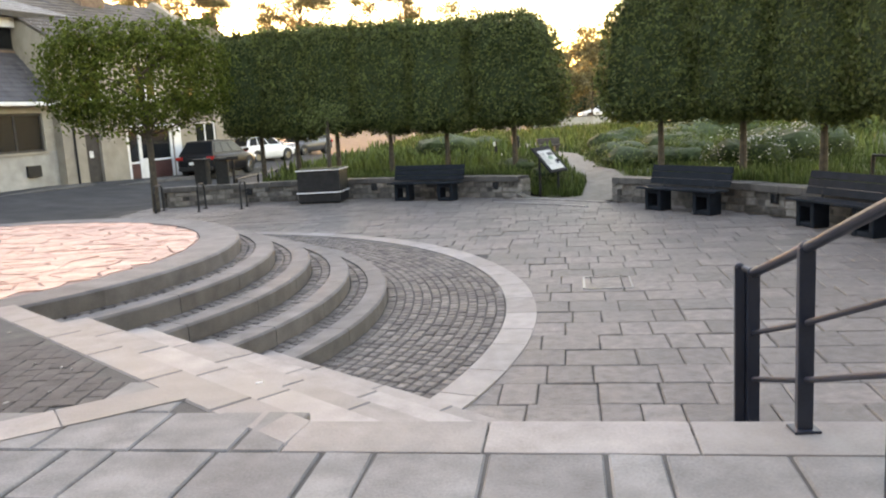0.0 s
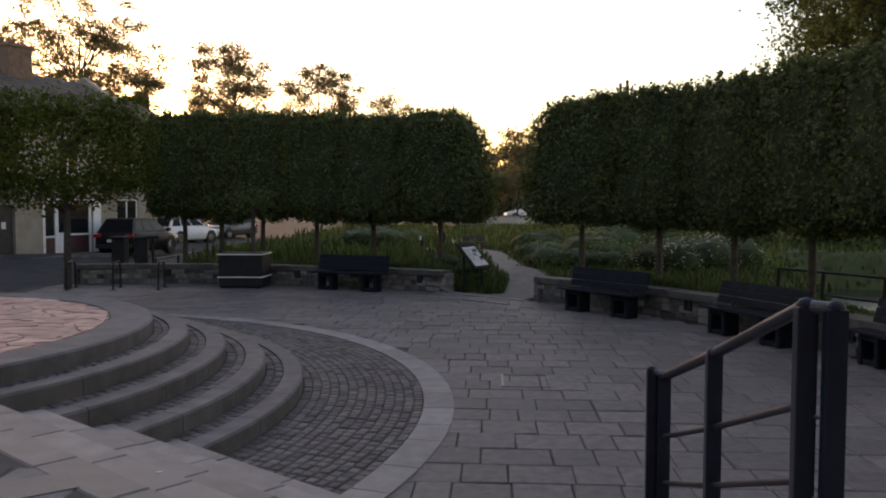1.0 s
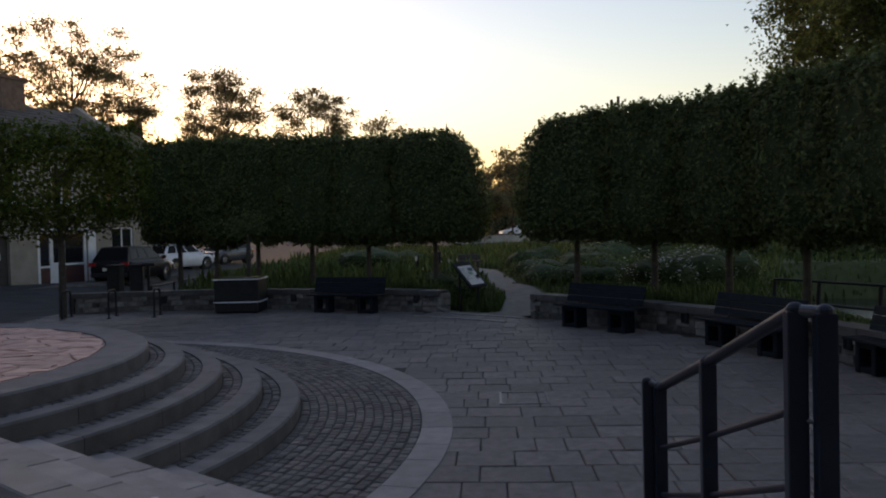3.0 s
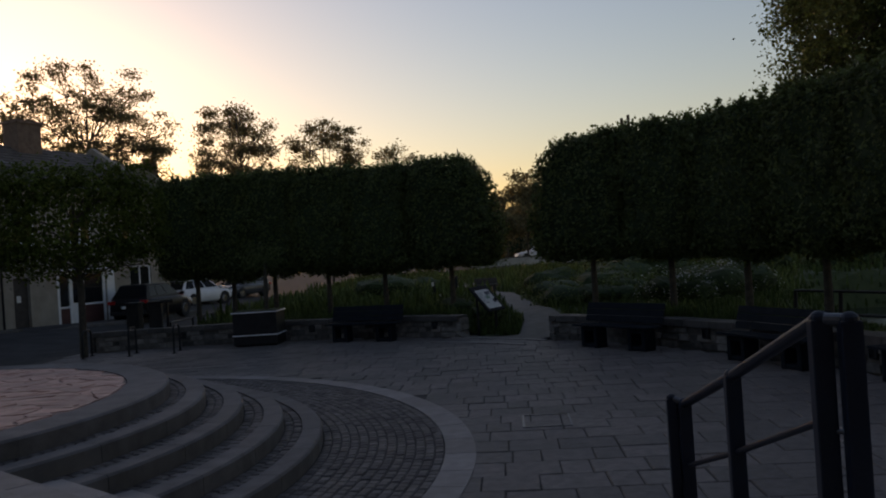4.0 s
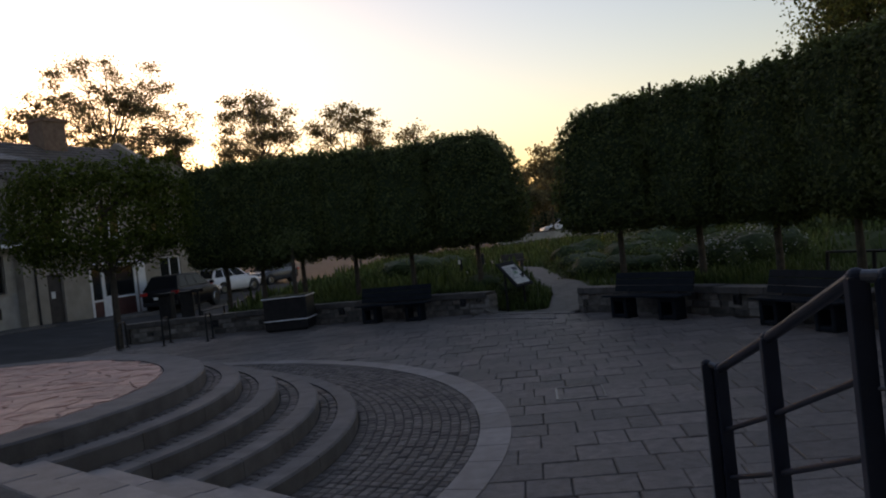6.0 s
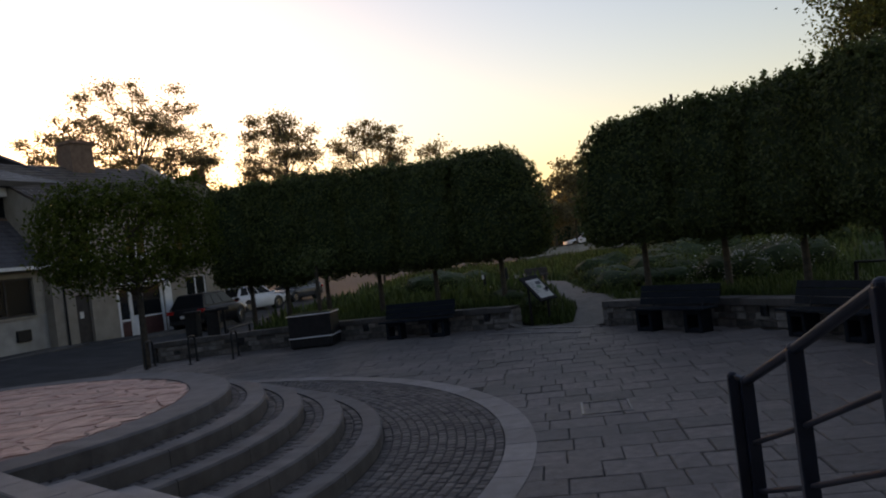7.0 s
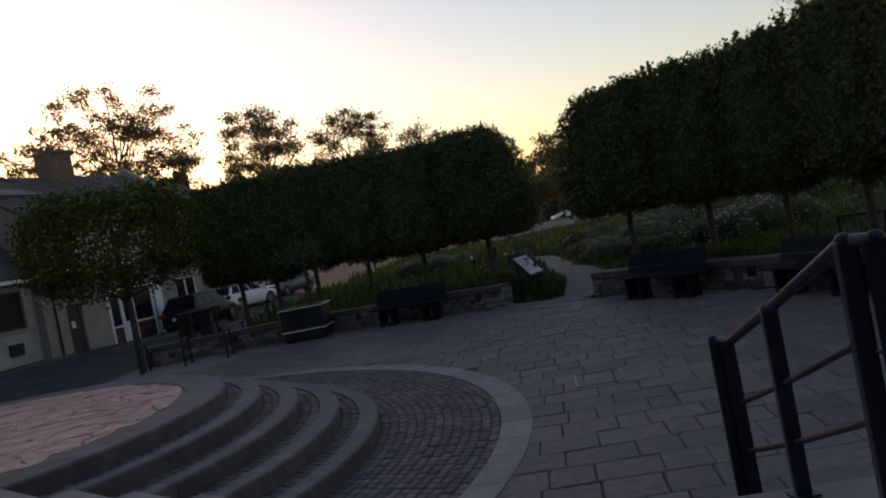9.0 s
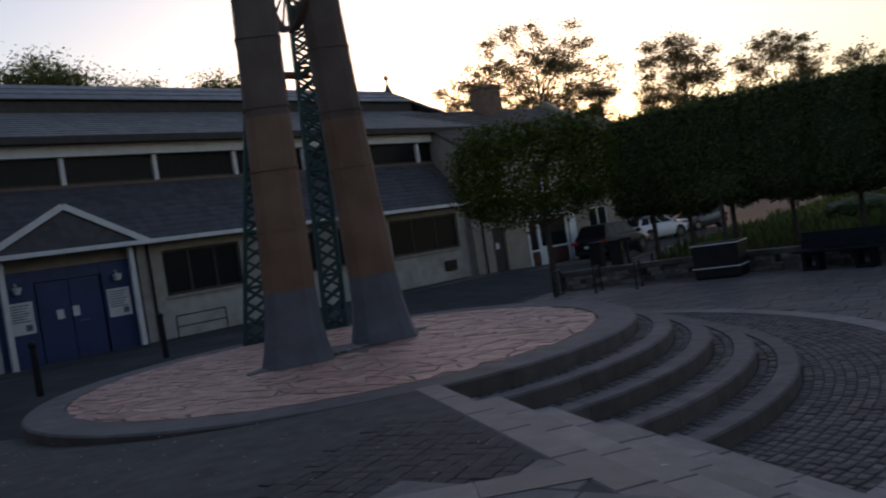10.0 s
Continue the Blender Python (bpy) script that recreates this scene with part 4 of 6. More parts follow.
S0, S1 = -16.0, 15.9


def add(name, mat, parent, *boxes, bevel=0.0, label=""):
    bm = bmesh.new()
    for c, s in boxes:
        box(bm, c, s, bevel)
    return part(name, bm, mat, parent, label)


def span(x0, x1, y0, y1, z0, z1):
    return ((x0 + x1) / 2, (y0 + y1) / 2, (z0 + z1) / 2), (x1 - x0, y1 - y0, z1 - z0)


low_windows = [(-14.6, -11.6), (-10.6, -7.6), (-6.6, -2.9), (2.7, 5.3), (6.1, 8.4), (9.0, 10.9), (11.6, 15.2)]
add("wall", render_wall, hall, span(S0, -1.95, 0, 0.35, -0.2, 1.62), span(1.95, S1, 0, 0.35, -0.2, 1.62), label="rough pale stone wall")
add("wall_head", pier_stone, hall, span(S0, -1.95, 0.02, 0.35, 2.98, 3.3), span(1.95, S1, 0.02, 0.35, 2.98, 3.3), span(-1.95, 1.95, 0.25, 0.5, 2.9, 3.3))
edges = [S0] + [e for w in low_windows for e in w] + [S1]
for a, b in zip(edges[::2], edges[1::2]):
    if a < 0 < b:
        add("pier", pier_stone, hall, span(a, -1.95, 0.01, 0.35, 1.62, 2.98))
        add("pier", pier_stone, hall, span(1.95, b, 0.01, 0.35, 1.62, 2.98))
    else:
        add("pier", pier_stone, hall, span(a, b, 0.01, 0.35, 1.62, 2.98))
for a, b in low_windows:
    w = add("window", dark_timber, hall, span(a, b, 0.10, 0.16, 1.62, 1.70))
    add("head_rail", dark_timber, w, span(a, b, 0.10, 0.16, 2.90, 2.98))
    for x in (a + 0.04, (a * 2 + b) / 3, (a + b * 2) / 3, b - 0.04):
        add("frame_bar", dark_timber, w, span(x - 0.035, x + 0.035, 0.10, 0.16, 1.70, 2.90))
    for k in range(3):
        x0, x1 = a + (b - a) * k / 3 + 0.05, a + (b - a) * (k + 1) / 3 - 0.05
        add("pane", hall_glass, w, span(x0, x1, 0.125, 0.14, 1.70, 2.90))
    bm = bmesh.new()
    for k in range(int((b - a) / 0.12)):
        rod(bm, (a + 0.1 + k * 0.12, 0.3 + 0.02 * (k % 2), 1.66), (a + 0.1 + k * 0.12, 0.3 + 0.02 * (k % 2), 2.94), 0.05, seg=6)
    part("curtain", bm, curtain, w)
    add("sill", pier_stone, w, span(a - 0.05, b + 0.05, -0.06, 0.1, 1.55, 1.62))


def course_roof(name, s0, s1, y0, z0, y1, z1, courses, mat, parent, per=0.0, cut=None):
    """A sloping roof in overlapping courses of slates."""
    v, f = [], []
    rnd = random.Random(int(z0 * 10))
    for k in range(courses):
        t0, t1 = k / courses, (k + 1.15) / courses
        ya, za, yb, zb = y0 + (y1 - y0) * t0, z0 + (z1 - z0) * t0 + 0.03, y0 + (y1 - y0) * min(1, t1), z0 + (z1 - z0) * min(1, t1)
        e = s1 if cut is None else s1 - cut * t0
        s = s0
        while s < e:
            w = min(per or (e - s0), e - s)
            i, d = len(v), rnd.uniform(0, 0.008)
            v += [(s, ya, za + d), (s + w - 0.006, ya, za + d), (s + w - 0.006, yb, zb), (s, yb, zb), (s, ya, za - 0.03), (s + w - 0.006, ya, za - 0.03)]
            f += [(i, i + 1, i + 2, i + 3), (i + 4, i + 5, i + 1, i)]
            s += w
    return tagged(raw(name, v, f, mat, parent), kind="stuff")


course_roof("lean_to_roof", S0, S1, -0.35, 3.36, 1.55, 5.22, 11, slate, hall, 0.35)
add("roof_deck", dark_timber, hall, span(S0, S1, -0.30, 0.1, 3.26, 3.33))
add("gutter", white_paint, hall, span(S0, S1, -0.42, -0.34, 3.22, 3.35), bevel=0.015, label="pale painted gutter board")
SU = 17.6
add("upper_wall", brick_brown, hall, span(S0, SU, 1.55, 1.9, 3.2, 5.30))
add("upper_wall_head", white_paint, hall, span(S0, SU, 1.40, 1.9, 6.12, 6.46), label="white fascia over the upper windows")
upper = add("upper_window", dark_timber, hall, span(S0, SU, 1.6, 1.66, 5.30, 5.36))
s = -13.42
while s < SU - 0.1:
    add("mullion", white_paint, hall, span(s - 0.06, s + 0.06, 1.50, 1.66, 5.30, 6.12))
    e = min(s + 2.85, SU)
    add("pane", hall_glass, upper, span(s + 0.06, e - 0.06, 1.64, 1.66, 5.34, 6.12))
    bm = bmesh.new()
    for q in range(10):
        x = s + 0.2 + q * 0.27
        rod(bm, (x, 1.78, 5.32), (x, 1.78, 6.11), 0.09, seg=6)
    part("curtain", bm, curtain, upper)
    s += 2.85
course_roof("main_roof", S0, SU + 1.6, 1.05, 6.66, 4.3, 8.05, 12, slate_light, hall, 0.4, 1.1)
add("eave", dark_timber, hall, span(S0, SU + 1.6, 1.05, 1.5, 6.46, 6.65))
add("ridge_upstand", dark_timber, hall, span(S0, 17.7, 4.25, 4.4, 7.9, 8.42))
course_roof("ridge_roof", S0, 17.9, 4.1, 8.45, 5.6, 9.28, 3, slate_light, hall, 0.55, 0.3)
bm = bmesh.new()
v = [bm.verts.new(p) for p in ((SU + 1.6, 1.05, 6.62), (SU + 1.6, 10.1, 6.3), (17.6, 5.6, 9.28), (17.9, 4.25, 8.4))]
bm.faces.new((v[0], v[1], v[2], v[3]))
v2 = [bm.verts.new(p) for p in ((S0, 10.1, 6.3), (SU + 1.6, 10.1, 6.3), (17.6, 5.6, 9.28), (S0, 5.6, 9.28))]
bm.faces.new(v2)
part("hip_roof", bm, slate, hall)
add("end_wall", brick_brown, hall, span(S1 - 0.3, S1, 0.3, 10, -0.2, 3.2), span(SU - 0.3, SU, 1.9, 10, 3.2, 6.3), span(S1, SU, 9.7, 10, -0.2, 6.3), span(S0, S0 + 0.3, 0.3, 10, -0.2, 6.3), span(S0, S1, 9.7, 10, -0.2, 6.3))
bm = bmesh.new()
rod(bm, (17.6, 5.55, 9.15), (17.6, 5.55, 9.6), 0.22, 0.05)
rod(bm, (17.6, 5.55, 9.6), (17.6, 5.55, 9.82), 0.04)
bmesh.ops.create_uvsphere(bm, u_segments=12, v_segments=8, radius=0.12, matrix=Matrix.Translation((17.6, 5.55, 9.9)))
part("finial", bm, slate, hall, "ball finial on the roof's end")

# porch with blue doors
add("porch_gable", dark_timber, hall, span(-1.9, 2.1, -0.25, 0.3, 3.25, 3.4))
bm = bmesh.new()
v = [bm.verts.new(p) for p in ((-2.05, -0.28, 3.35), (2.3, -0.28, 3.35), (0.0, -0.28, 4.42), (-2.05, 1.3, 3.35), (2.3, 1.3, 3.35), (0.0, 1.3, 4.42))]
for q in ((0, 1, 2), (0, 2, 5, 3), (1, 4, 5, 2)):
    bm.faces.new([v[i] for i in q])
part("porch_roof", bm, slate, hall)
for s in (-1, 1):
    bm = bmesh.new()
    e = Vector((s * 2.25, -0.34, 3.28))
    p = Vector((0.0, -0.34, 4.50))
    mid = (e + p) / 2
    box(bm, mid, ((p - e).length, 0.05, 0.17), 0.006, (0, math.atan2(-(p - e).z * 1, (p - e).x) if s < 0 else math.atan2((e - p).z * -1, (e - p).x), 0))
    part("bargeboard", bm, white_paint, hall)
for x in (-1.72, 1.72):
    add("porch_post", white_paint, hall, span(x - 0.07, x + 0.07, -0.2, -0.06, 0.2, 3.2), bevel=0.01)
doors = add("double_door", door_blue, hall, span(-0.9, 0.9, 0.16, 0.24, 2.57, 2.9), label="blue painted double door with side panels")
for x0, x1 in ((-0.85, -0.01), (0.01, 0.85)):
    add("door_leaf", door_blue, doors, span(x0, x1, 0.18, 0.24, 0.35, 2.55), bevel=0.006)
for x0, x1 in ((-1.95, -0.9), (0.9, 1.95)):
    add("side_panel", door_blue, doors, span(x0, x1, 0.14, 0.24, 0.3, 2.9), bevel=0.006)
for x0, x1 in ((-0.85, -0.01), (0.01, 0.85)):
    for z0 in (0.6, 1.3, 2.3):
        add("door_rail", door_blue, doors, span(x0 + 0.08, x1 - 0.08, 0.165, 0.18, z0, z0 + 0.05))
add("letter_plate", chrome, doors, span(0.18, 0.42, 0.16, 0.18, 1.36, 1.39))
for x0, x1, z0, z1 in ((-1.72, -1.0, 1.25, 2.1), (0.98, 1.62, 1.3, 2.1), (-0.42, -0.24, 1.5, 1.76), (0.0, 0.18, 1.52, 1.8)):
    nb = add("notice", paper, hall, span(x0, x1, 0.115, 0.135, z0, z1), label="white paper notice")
    if x1 - x0 > 0.4:
        add("notice_lines", ink, nb, *[span(x0 + 0.06, x1 - 0.1 - 0.05 * (i % 3), 0.105, 0.112, z1 - 0.1 - 0.07 * i, z1 - 0.075 - 0.07 * i) for i in range(7)], span(x1 - 0.24, x1 - 0.08, 0.103, 0.11, z0 + 0.08, z0 + 0.24))
for x in (-1.36, 1.3):
    bm = bmesh.new()
    rod(bm, (x, 0.0, 2.32), (x, 0.0, 2.5), 0.08, 0.13)
    rod(bm, (x, 0.0, 2.5), (x, 0.12, 2.6), 0.02)
    part("wall_lantern", bm, paper, hall)
for x in (2.25, 15.75):
    bm = bmesh.new()
    rod(bm, (x, -0.08, 0.3), (x, -0.08, 3.2), 0.045)
    for z in (0.9, 1.9, 2.9):
        rod(bm, (x, -0.08, z), (x, -0.08, z + 0.06), 0.06)
    part("downpipe", bm, black_paint, hall)
vent_box = add("wall_box", black_paint, hall, span(14.15, 14.75, -0.1, 0.02, 0.75, 1.15), bevel=0.02, label="dark box on the wall")

# ---- terrace of houses ----
house_m = Matrix(((0.454, -0.891, 0, -14.3), (0.891, 0.454, 0, 29.2), (0, 0, 1, 0), (0, 0, 0, 1)))


def window_unit(parent, x0, x1, z0, z1, y=0.06, bars=1, frame=None):
    fm = frame or white_paint
    w = add("window", fm, parent, span(x0, x1, y, y + 0.07, z0, z0 + 0.07), span(x0, x1, y, y + 0.07, z1 - 0.07, z1), span(x0, x0 + 0.07, y, y + 0.07, z0, z1), span(x1 - 0.07, x1, y, y + 0.07, z0, z1), *[span(x0 + (x1 - x0) * i / (bars + 1) - 0.03, x0 + (x1 - x0) * i / (bars + 1) + 0.03, y, y + 0.07, z0, z1) for i in range(1, bars + 1)])
    add("pane", window_glass, w, span(x0 + 0.05, x1 - 0.05, y + 0.03, y + 0.045, z0 + 0.05, z1 - 0.05))
    add("sill", fm, w, span(x0 - 0.06, x1 + 0.06, -0.07, y + 0.02, z0 - 0.07, z0))
    return w


def wall_with_holes(bm, x0, x1, z0, z1, holes, y0=0.0, y1=0.3):
    """A wall pierced by upright rectangles, given as x0, x1, z0, z1."""
    xs = sorted({x0, x1, *[h[0] for h in holes], *[h[1] for h in holes]})
    for a, b in zip(xs, xs[1:]):
        m = (a + b) / 2
        cuts = sorted((h[2], h[3]) for h in holes if h[0] < m < h[1])
        z = z0
        for c0, c1 in cuts:
            if c0 > z:
                box(bm, *span(a, b, y0, y1, z, c0))
            z = c1
        if z < z1:
            box(bm, *span(a, b, y0, y1, z, z1))
    return bm


house = thing("shop_house", "two-storey beige house with a white-framed shopfront", "house", house_m)
holes = [(0.95, 1.65, 0.15, 2.15), (2.85, 5.25, 0.15, 2.25), (6.6, 7.85, 0.5, 2.4), (1.0, 2.0, 3.4, 4.8), (3.6, 4.7, 3.4, 4.8), (6.3, 7.3, 3.4, 4.8)]
bm = bmesh.new()
wall_with_holes(bm, 0, 9.0, -0.3, 5.5, holes)
part("wall", bm, beige_wall, house)
add("back_wall", beige_wall, house, span(0, 9.0, 7.7, 8, -0.3, 5.5), span(0, 0.3, 0.3, 7.7, -0.3, 5.5), span(8.7, 9.0, 0.3, 7.7, -0.3, 5.5))
for x in (0.0, 8.7):
    bm = bmesh.new()
    a = [bm.verts.new(p) for p in ((x, 0, 5.5), (x, 8, 5.5), (x, 4, 7.7 if x == 0 else 8.05))]
    b = [bm.verts.new((v.co.x + 0.3, v.co.y, v.co.z)) for v in a]
    bm.faces.new(a), bm.faces.new(b)
    for i in range(3):
        bm.faces.new((a[i], a[(i + 1) % 3], b[(i + 1) % 3], b[i]))
    part("gable", bm, beige_wall, house)
course_roof("roof", -0.1, 9.0, -0.3, 5.5, 4.0, 7.75, 14, roof_tile, house, 0.3)
course_roof("rear_roof", -0.1, 9.0, 8.3, 5.5, 4.0, 7.75, 14, roof_tile, house, 0.3)
for x0, x1, zt in ((4.25, 5.4, 8.8),):
    ch = add("chimney", brick_brown, house, span(x0, x1, 3.3, 4.2, 6.6, zt), label="brick chimney stack")
    add("chimney_cap", brick_brown, ch, span(x0 - 0.06, x1 + 0.06, 3.24, 4.26, zt - 0.16, zt - 0.04), bevel=0.02)
door = add("door", dark_timber, house, span(0.98, 1.62, 0.12, 0.18, 0.15, 2.12), label="dark door")
add("sign_panel", paper, door, span(1.15, 1.32, 0.10, 0.12, 1.25, 1.5))
front = add("shopfront", white_paint, house, *[span(x - 0.06, x + 0.06, 0.02, 0.14, 0.15, 2.25) for x in (2.92, 3.5, 4.1, 5.18)], span(2.85, 5.25, 0.02, 0.14, 2.16, 2.25), span(2.92, 3.5, 0.02, 0.14, 0.86, 0.94), span(4.1, 5.18, 0.02, 0.14, 0.93, 1.0), label="white painted shopfront frame")
add("stall_riser", maroon, front, span(2.98, 3.44, 0.05, 0.12, 0.12, 0.86), label="maroon panel under the window")
add("stall_riser", maroon, front, span(4.16, 5.12, 0.05, 0.12, 0.12, 0.93), label="maroon panel under the window")
add("pane", window_glass, front, span(2.98, 3.44, 0.07, 0.085, 0.94, 2.16))
add("pane", window_glass, front, span(4.16, 5.12, 0.07, 0.085, 1.0, 2.16))
add("pane", window_glass, front, span(3.56, 4.04, 0.07, 0.085, 1.05, 2.16))
add("shop_door", white_paint, front, span(3.56, 4.04, 0.05, 0.1, 0.12, 1.05), span(3.56, 3.62, 0.05, 0.1, 1.05, 2.16), span(3.98, 4.04, 0.05, 0.1, 1.05, 2.16))
add("awning_board", white_paint, front, span(2.7, 5.3, -0.3, 0.0, 2.32, 2.38), bevel=0.012)
add("quoin", white_paint, house, span(5.3, 5.7, -0.03, 0.0, 0.1, 2.3))
w = window_unit(house, 6.6, 7.85, 0.5, 2.4, bars=1)
for x0, x1 in ((1.0, 2.0), (3.6, 4.7), (6.3, 7.3)):
    window_unit(house, x0, x1, 3.4, 4.8)
bm = bmesh.new()
rod(bm, (0.45, -0.06, 0.1), (0.45, -0.06, 5.2), 0.04)
part("downpipe", bm, black_paint, house)

row_m = Matrix.Translation((-11.6, 38.2, -0.05)) @ Matrix.Rotation(radians(96), 4, "Z")
for k in range(4):
    ev, rg = 5.6 + 0.5 * k, 7.9 + 0.55 * k
    h2 = thing("terraced_house", "plain pale terraced house behind parked cars", "house", row_m @ Matrix.Translation((k * 6.02, 0, 0)), "row of terraced houses")
    holes = [(0.6, 1.5, 0.1, 2.2), (2.4, 4.6, 0.9, 2.2), (1.0, 2.2, 3.0, 4.2), (3.6, 4.8, 3.0, 4.2)]
    bm = bmesh.new()
    wall_with_holes(bm, 0, 6, -0.3, ev, holes)
    part("wall", bm, render_wall if k % 2 else far_wall, h2)
    add("side_wall", beige_wall, h2, span(0, 0.3, 0.3, 7, -0.3, ev), span(5.7, 6, 0.3, 7, -0.3, ev), span(0, 6, 7, 7.3, -0.3, ev))
    for x in (0.0, 5.7):
        bm = bmesh.new()
        a = [bm.verts.new(p) for p in ((x, 0, ev), (x, 7.3, ev), (x, 3.6, rg - 0.05))]
        b = [bm.verts.new((v.co.x + 0.3, v.co.y, v.co.z)) for v in a]
        bm.faces.new(a), bm.faces.new(b)
        for i in range(3):
            bm.faces.new((a[i], a[(i + 1) % 3], b[(i + 1) % 3], b[i]))
        part("gable", bm, beige_wall, h2)
    if k == 3:
        add("chimney", brick_brown, h2, span(4.6, 5.7, 3.1, 4.0, rg - 0.6, rg + 0.9), bevel=0.02, label="brick chimney stack")
    add("door", maroon if k % 2 else door_blue, h2, span(0.62, 1.48, 0.1, 0.16, 0.05, 2.15))
    window_unit(h2, 2.4, 4.6, 0.9, 2.2, bars=2)
    window_unit(h2, 1.0, 2.2, 3.0, 4.2)
    window_unit(h2, 3.6, 4.8, 3.0, 4.2)
    course_roof("roof", -0.05, 6.05, -0.25, ev - 0.05, 3.6, rg, 10, slate, h2, 0.3)
    course_roof("rear_roof", -0.05, 6.05, 7.5, ev - 0.05, 3.6, rg, 10, slate, h2, 0.3)

# pavement along the buildings, with a real kerb step
pavement = thing("pavement", "grey footway with a raised stone kerb along the buildings", "pavement", kind="structure")
for m, s0, s1, base in ((hall_m, -16, 15.9, 0.30), (house_m, 1.0, 8.9, 0.17)):
    bm = bmesh.new()
    q = [m @ Vector(p) for p in ((s0, -0.02, 0), (s1, -0.02, 0), (s1, -1.45, 0), (s0, -1.45, 0))]
    prism(bm, [(p.x, p.y) for p in q], -0.3, base + 0.06)
    part("footway", bm, tarmac, pavement)
    for k in range(int((s1 - s0) / 0.9)):
        a = s0 + k * 0.9
        q = [m @ Vector(p) for p in ((a, -1.455, 0), (a + 0.89, -1.455, 0), (a + 0.89, -1.6, 0), (a, -1.6, 0))]
        bm = bmesh.new()
        prism(bm, [(p.x, p.y) for p in q], -0.3, base + 0.07)
        part("kerb_stone", bm, kerb_granite, pavement)

# ---- monument: two flared legs, lattice stays, winding wheel ----
tower = thing("monument", "tall rust and grey tower on two flared legs", "monument")


def rounded_square(cx, cy, hx, hy, rot, z, n=24, ex=5.0):
    out = []
    for i in range(n):
        a = 2 * math.pi * i / n
        c, s = math.cos(a), math.sin(a)
        k = (abs(c) ** ex + abs(s) ** ex) ** (-1 / ex)
        x, y = c * k * hx, s * k * hy
        out.append((cx + x * math.cos(rot) - y * math.sin(rot), cy + x * math.sin(rot) + y * math.cos(rot), z))
    return out


def leg(base, top, name):
    rot = radians(38)
    prof = [(0.0, 0.47), (0.25, 0.41), (0.55, 0.365), (0.95, 0.335), (1.02, 0.335), (2.0, 0.315), (3.2, 0.295), (4.6, 0.28), (6.0, 0.265), (7.2, 0.255)]
    bands = ((0, 4, tower_base, "grey base"), (3, 7, tower_rust, "rust-coloured shaft"), (6, 10, tower_dark, "dark upper shaft"))
    root = None
    for a, b, mat, lab in bands:
        bm = bmesh.new()
        rings = []
        for z, r in prof[a:b]:
            t = z / 7.2
            c = Vector(base).lerp(Vector(top), t)
            rings.append(rounded_square(c.x, c.y, r, r, rot, TOP + z + (0.0 if a == 0 or z > prof[a][0] else 0.0)))
        loft(bm, rings)
        part(name, bm, mat, tower, lab)
    for z in (1.72, 2.5, 3.3, 4.2):
        t = z / 7.2
        c = Vector(base).lerp(Vector(top), t)
        r = 0.322 - 0.0125 * (z - 1.7)
        bm = bmesh.new()
        loft(bm, [rounded_square(c.x, c.y, r + 0.006, r + 0.006, rot, TOP + z), rounded_square(c.x, c.y, r + 0.006, r + 0.006, rot, TOP + z + 0.03)])
        part("joint_band", bm, tower_rust if z < 3.2 else tower_dark, tower)


LEG1, LEG2 = (-6.96, 8.07), (-6.55, 9.56)
leg(LEG1, (-6.76, 8.19), "leg")
leg(LEG2, (-6.73, 9.36), "leg")


def lattice(base, top, w, z1, name):
    """A square lattice stay: four corner bars and crossed flats on each face."""
    b, t = Vector((*base, TOP)), Vector((*top, z1))
    root = None
    bm = bmesh.new()
    rot = radians(40)
    cs = [Vector((math.cos(rot + math.pi / 4 + k * math.pi / 2), math.sin(rot + math.pi / 4 + k * math.pi / 2), 0)) * w * 0.707 for k in range(4)]
    for c in cs:
        rod(bm, b + c, t + c, 0.035, seg=6)
    root = part(name, bm, green_steel, tower, "dark green lattice stay")
    n = int((z1 - TOP) / 0.24)
    for k in range(4):
        bm = bmesh.new()
        c0, c1 = cs[k], cs[(k + 1) % 4]
        for i in range(n):
            p, q = b.lerp(t, i / n), b.lerp(t, (i + 1) / n)
            rod(bm, p + c0, q + c1, 0.027, seg=5)
            rod(bm, p + c1, q + c0, 0.027, seg=5)
            if i % 4 == 0:
                rod(bm, p + c0, p + c1, 0.03, seg=5)
        tagged(part("lacing", bm, green_steel, root), kind="stuff")


lattice((-9.95, 10.68), (-8.95, 11.25), 0.36, 8.0, "stay")
lattice((-9.05, 11.88), (-8.80, 12.02), 0.36, 8.0, "stay")
bm = bmesh.new()
rod(bm, (-9.3, 11.05, 5.4), (-8.86, 11.98, 5.4), 0.07)
part("cross_beam", bm, red_steel, tower)
WHEEL = Vector((-6.76, 8.82, 5.84))
wx, wz = Vector((math.cos(radians(152)), math.sin(radians(152)), 0)), Vector((0, 0, 1))
wy = wx.cross(wz)
bm = bmesh.new()
rings = []
for i in range(37):
    a = 2 * math.pi * i / 36
    o = wx * math.cos(a) + wz * math.sin(a)
    rings.append([WHEEL + o * (0.60 + dr) + wy * dw for dr, dw in ((-0.03, -0.06), (0.05, -0.06), (0.02, 0), (0.05, 0.06), (-0.03, 0.06))])
loft(bm, rings, False)
wheel = part("wheel", bm, tower_dark, tower, "spoked winding wheel")
for i in range(12):
    a = 2 * math.pi * i / 12
    bm = bmesh.new()
    rod(bm, WHEEL + (wx * math.cos(a) + wz * math.sin(a)) * 0.08, WHEEL + (wx * math.cos(a) + wz * math.sin(a)) * 0.58, 0.016, seg=6)
    part("spoke", bm, tower_dark, wheel)
bm = bmesh.new()
rod(bm, (-6.78, 8.25, 5.84), (-6.74, 9.4, 5.84), 0.07)
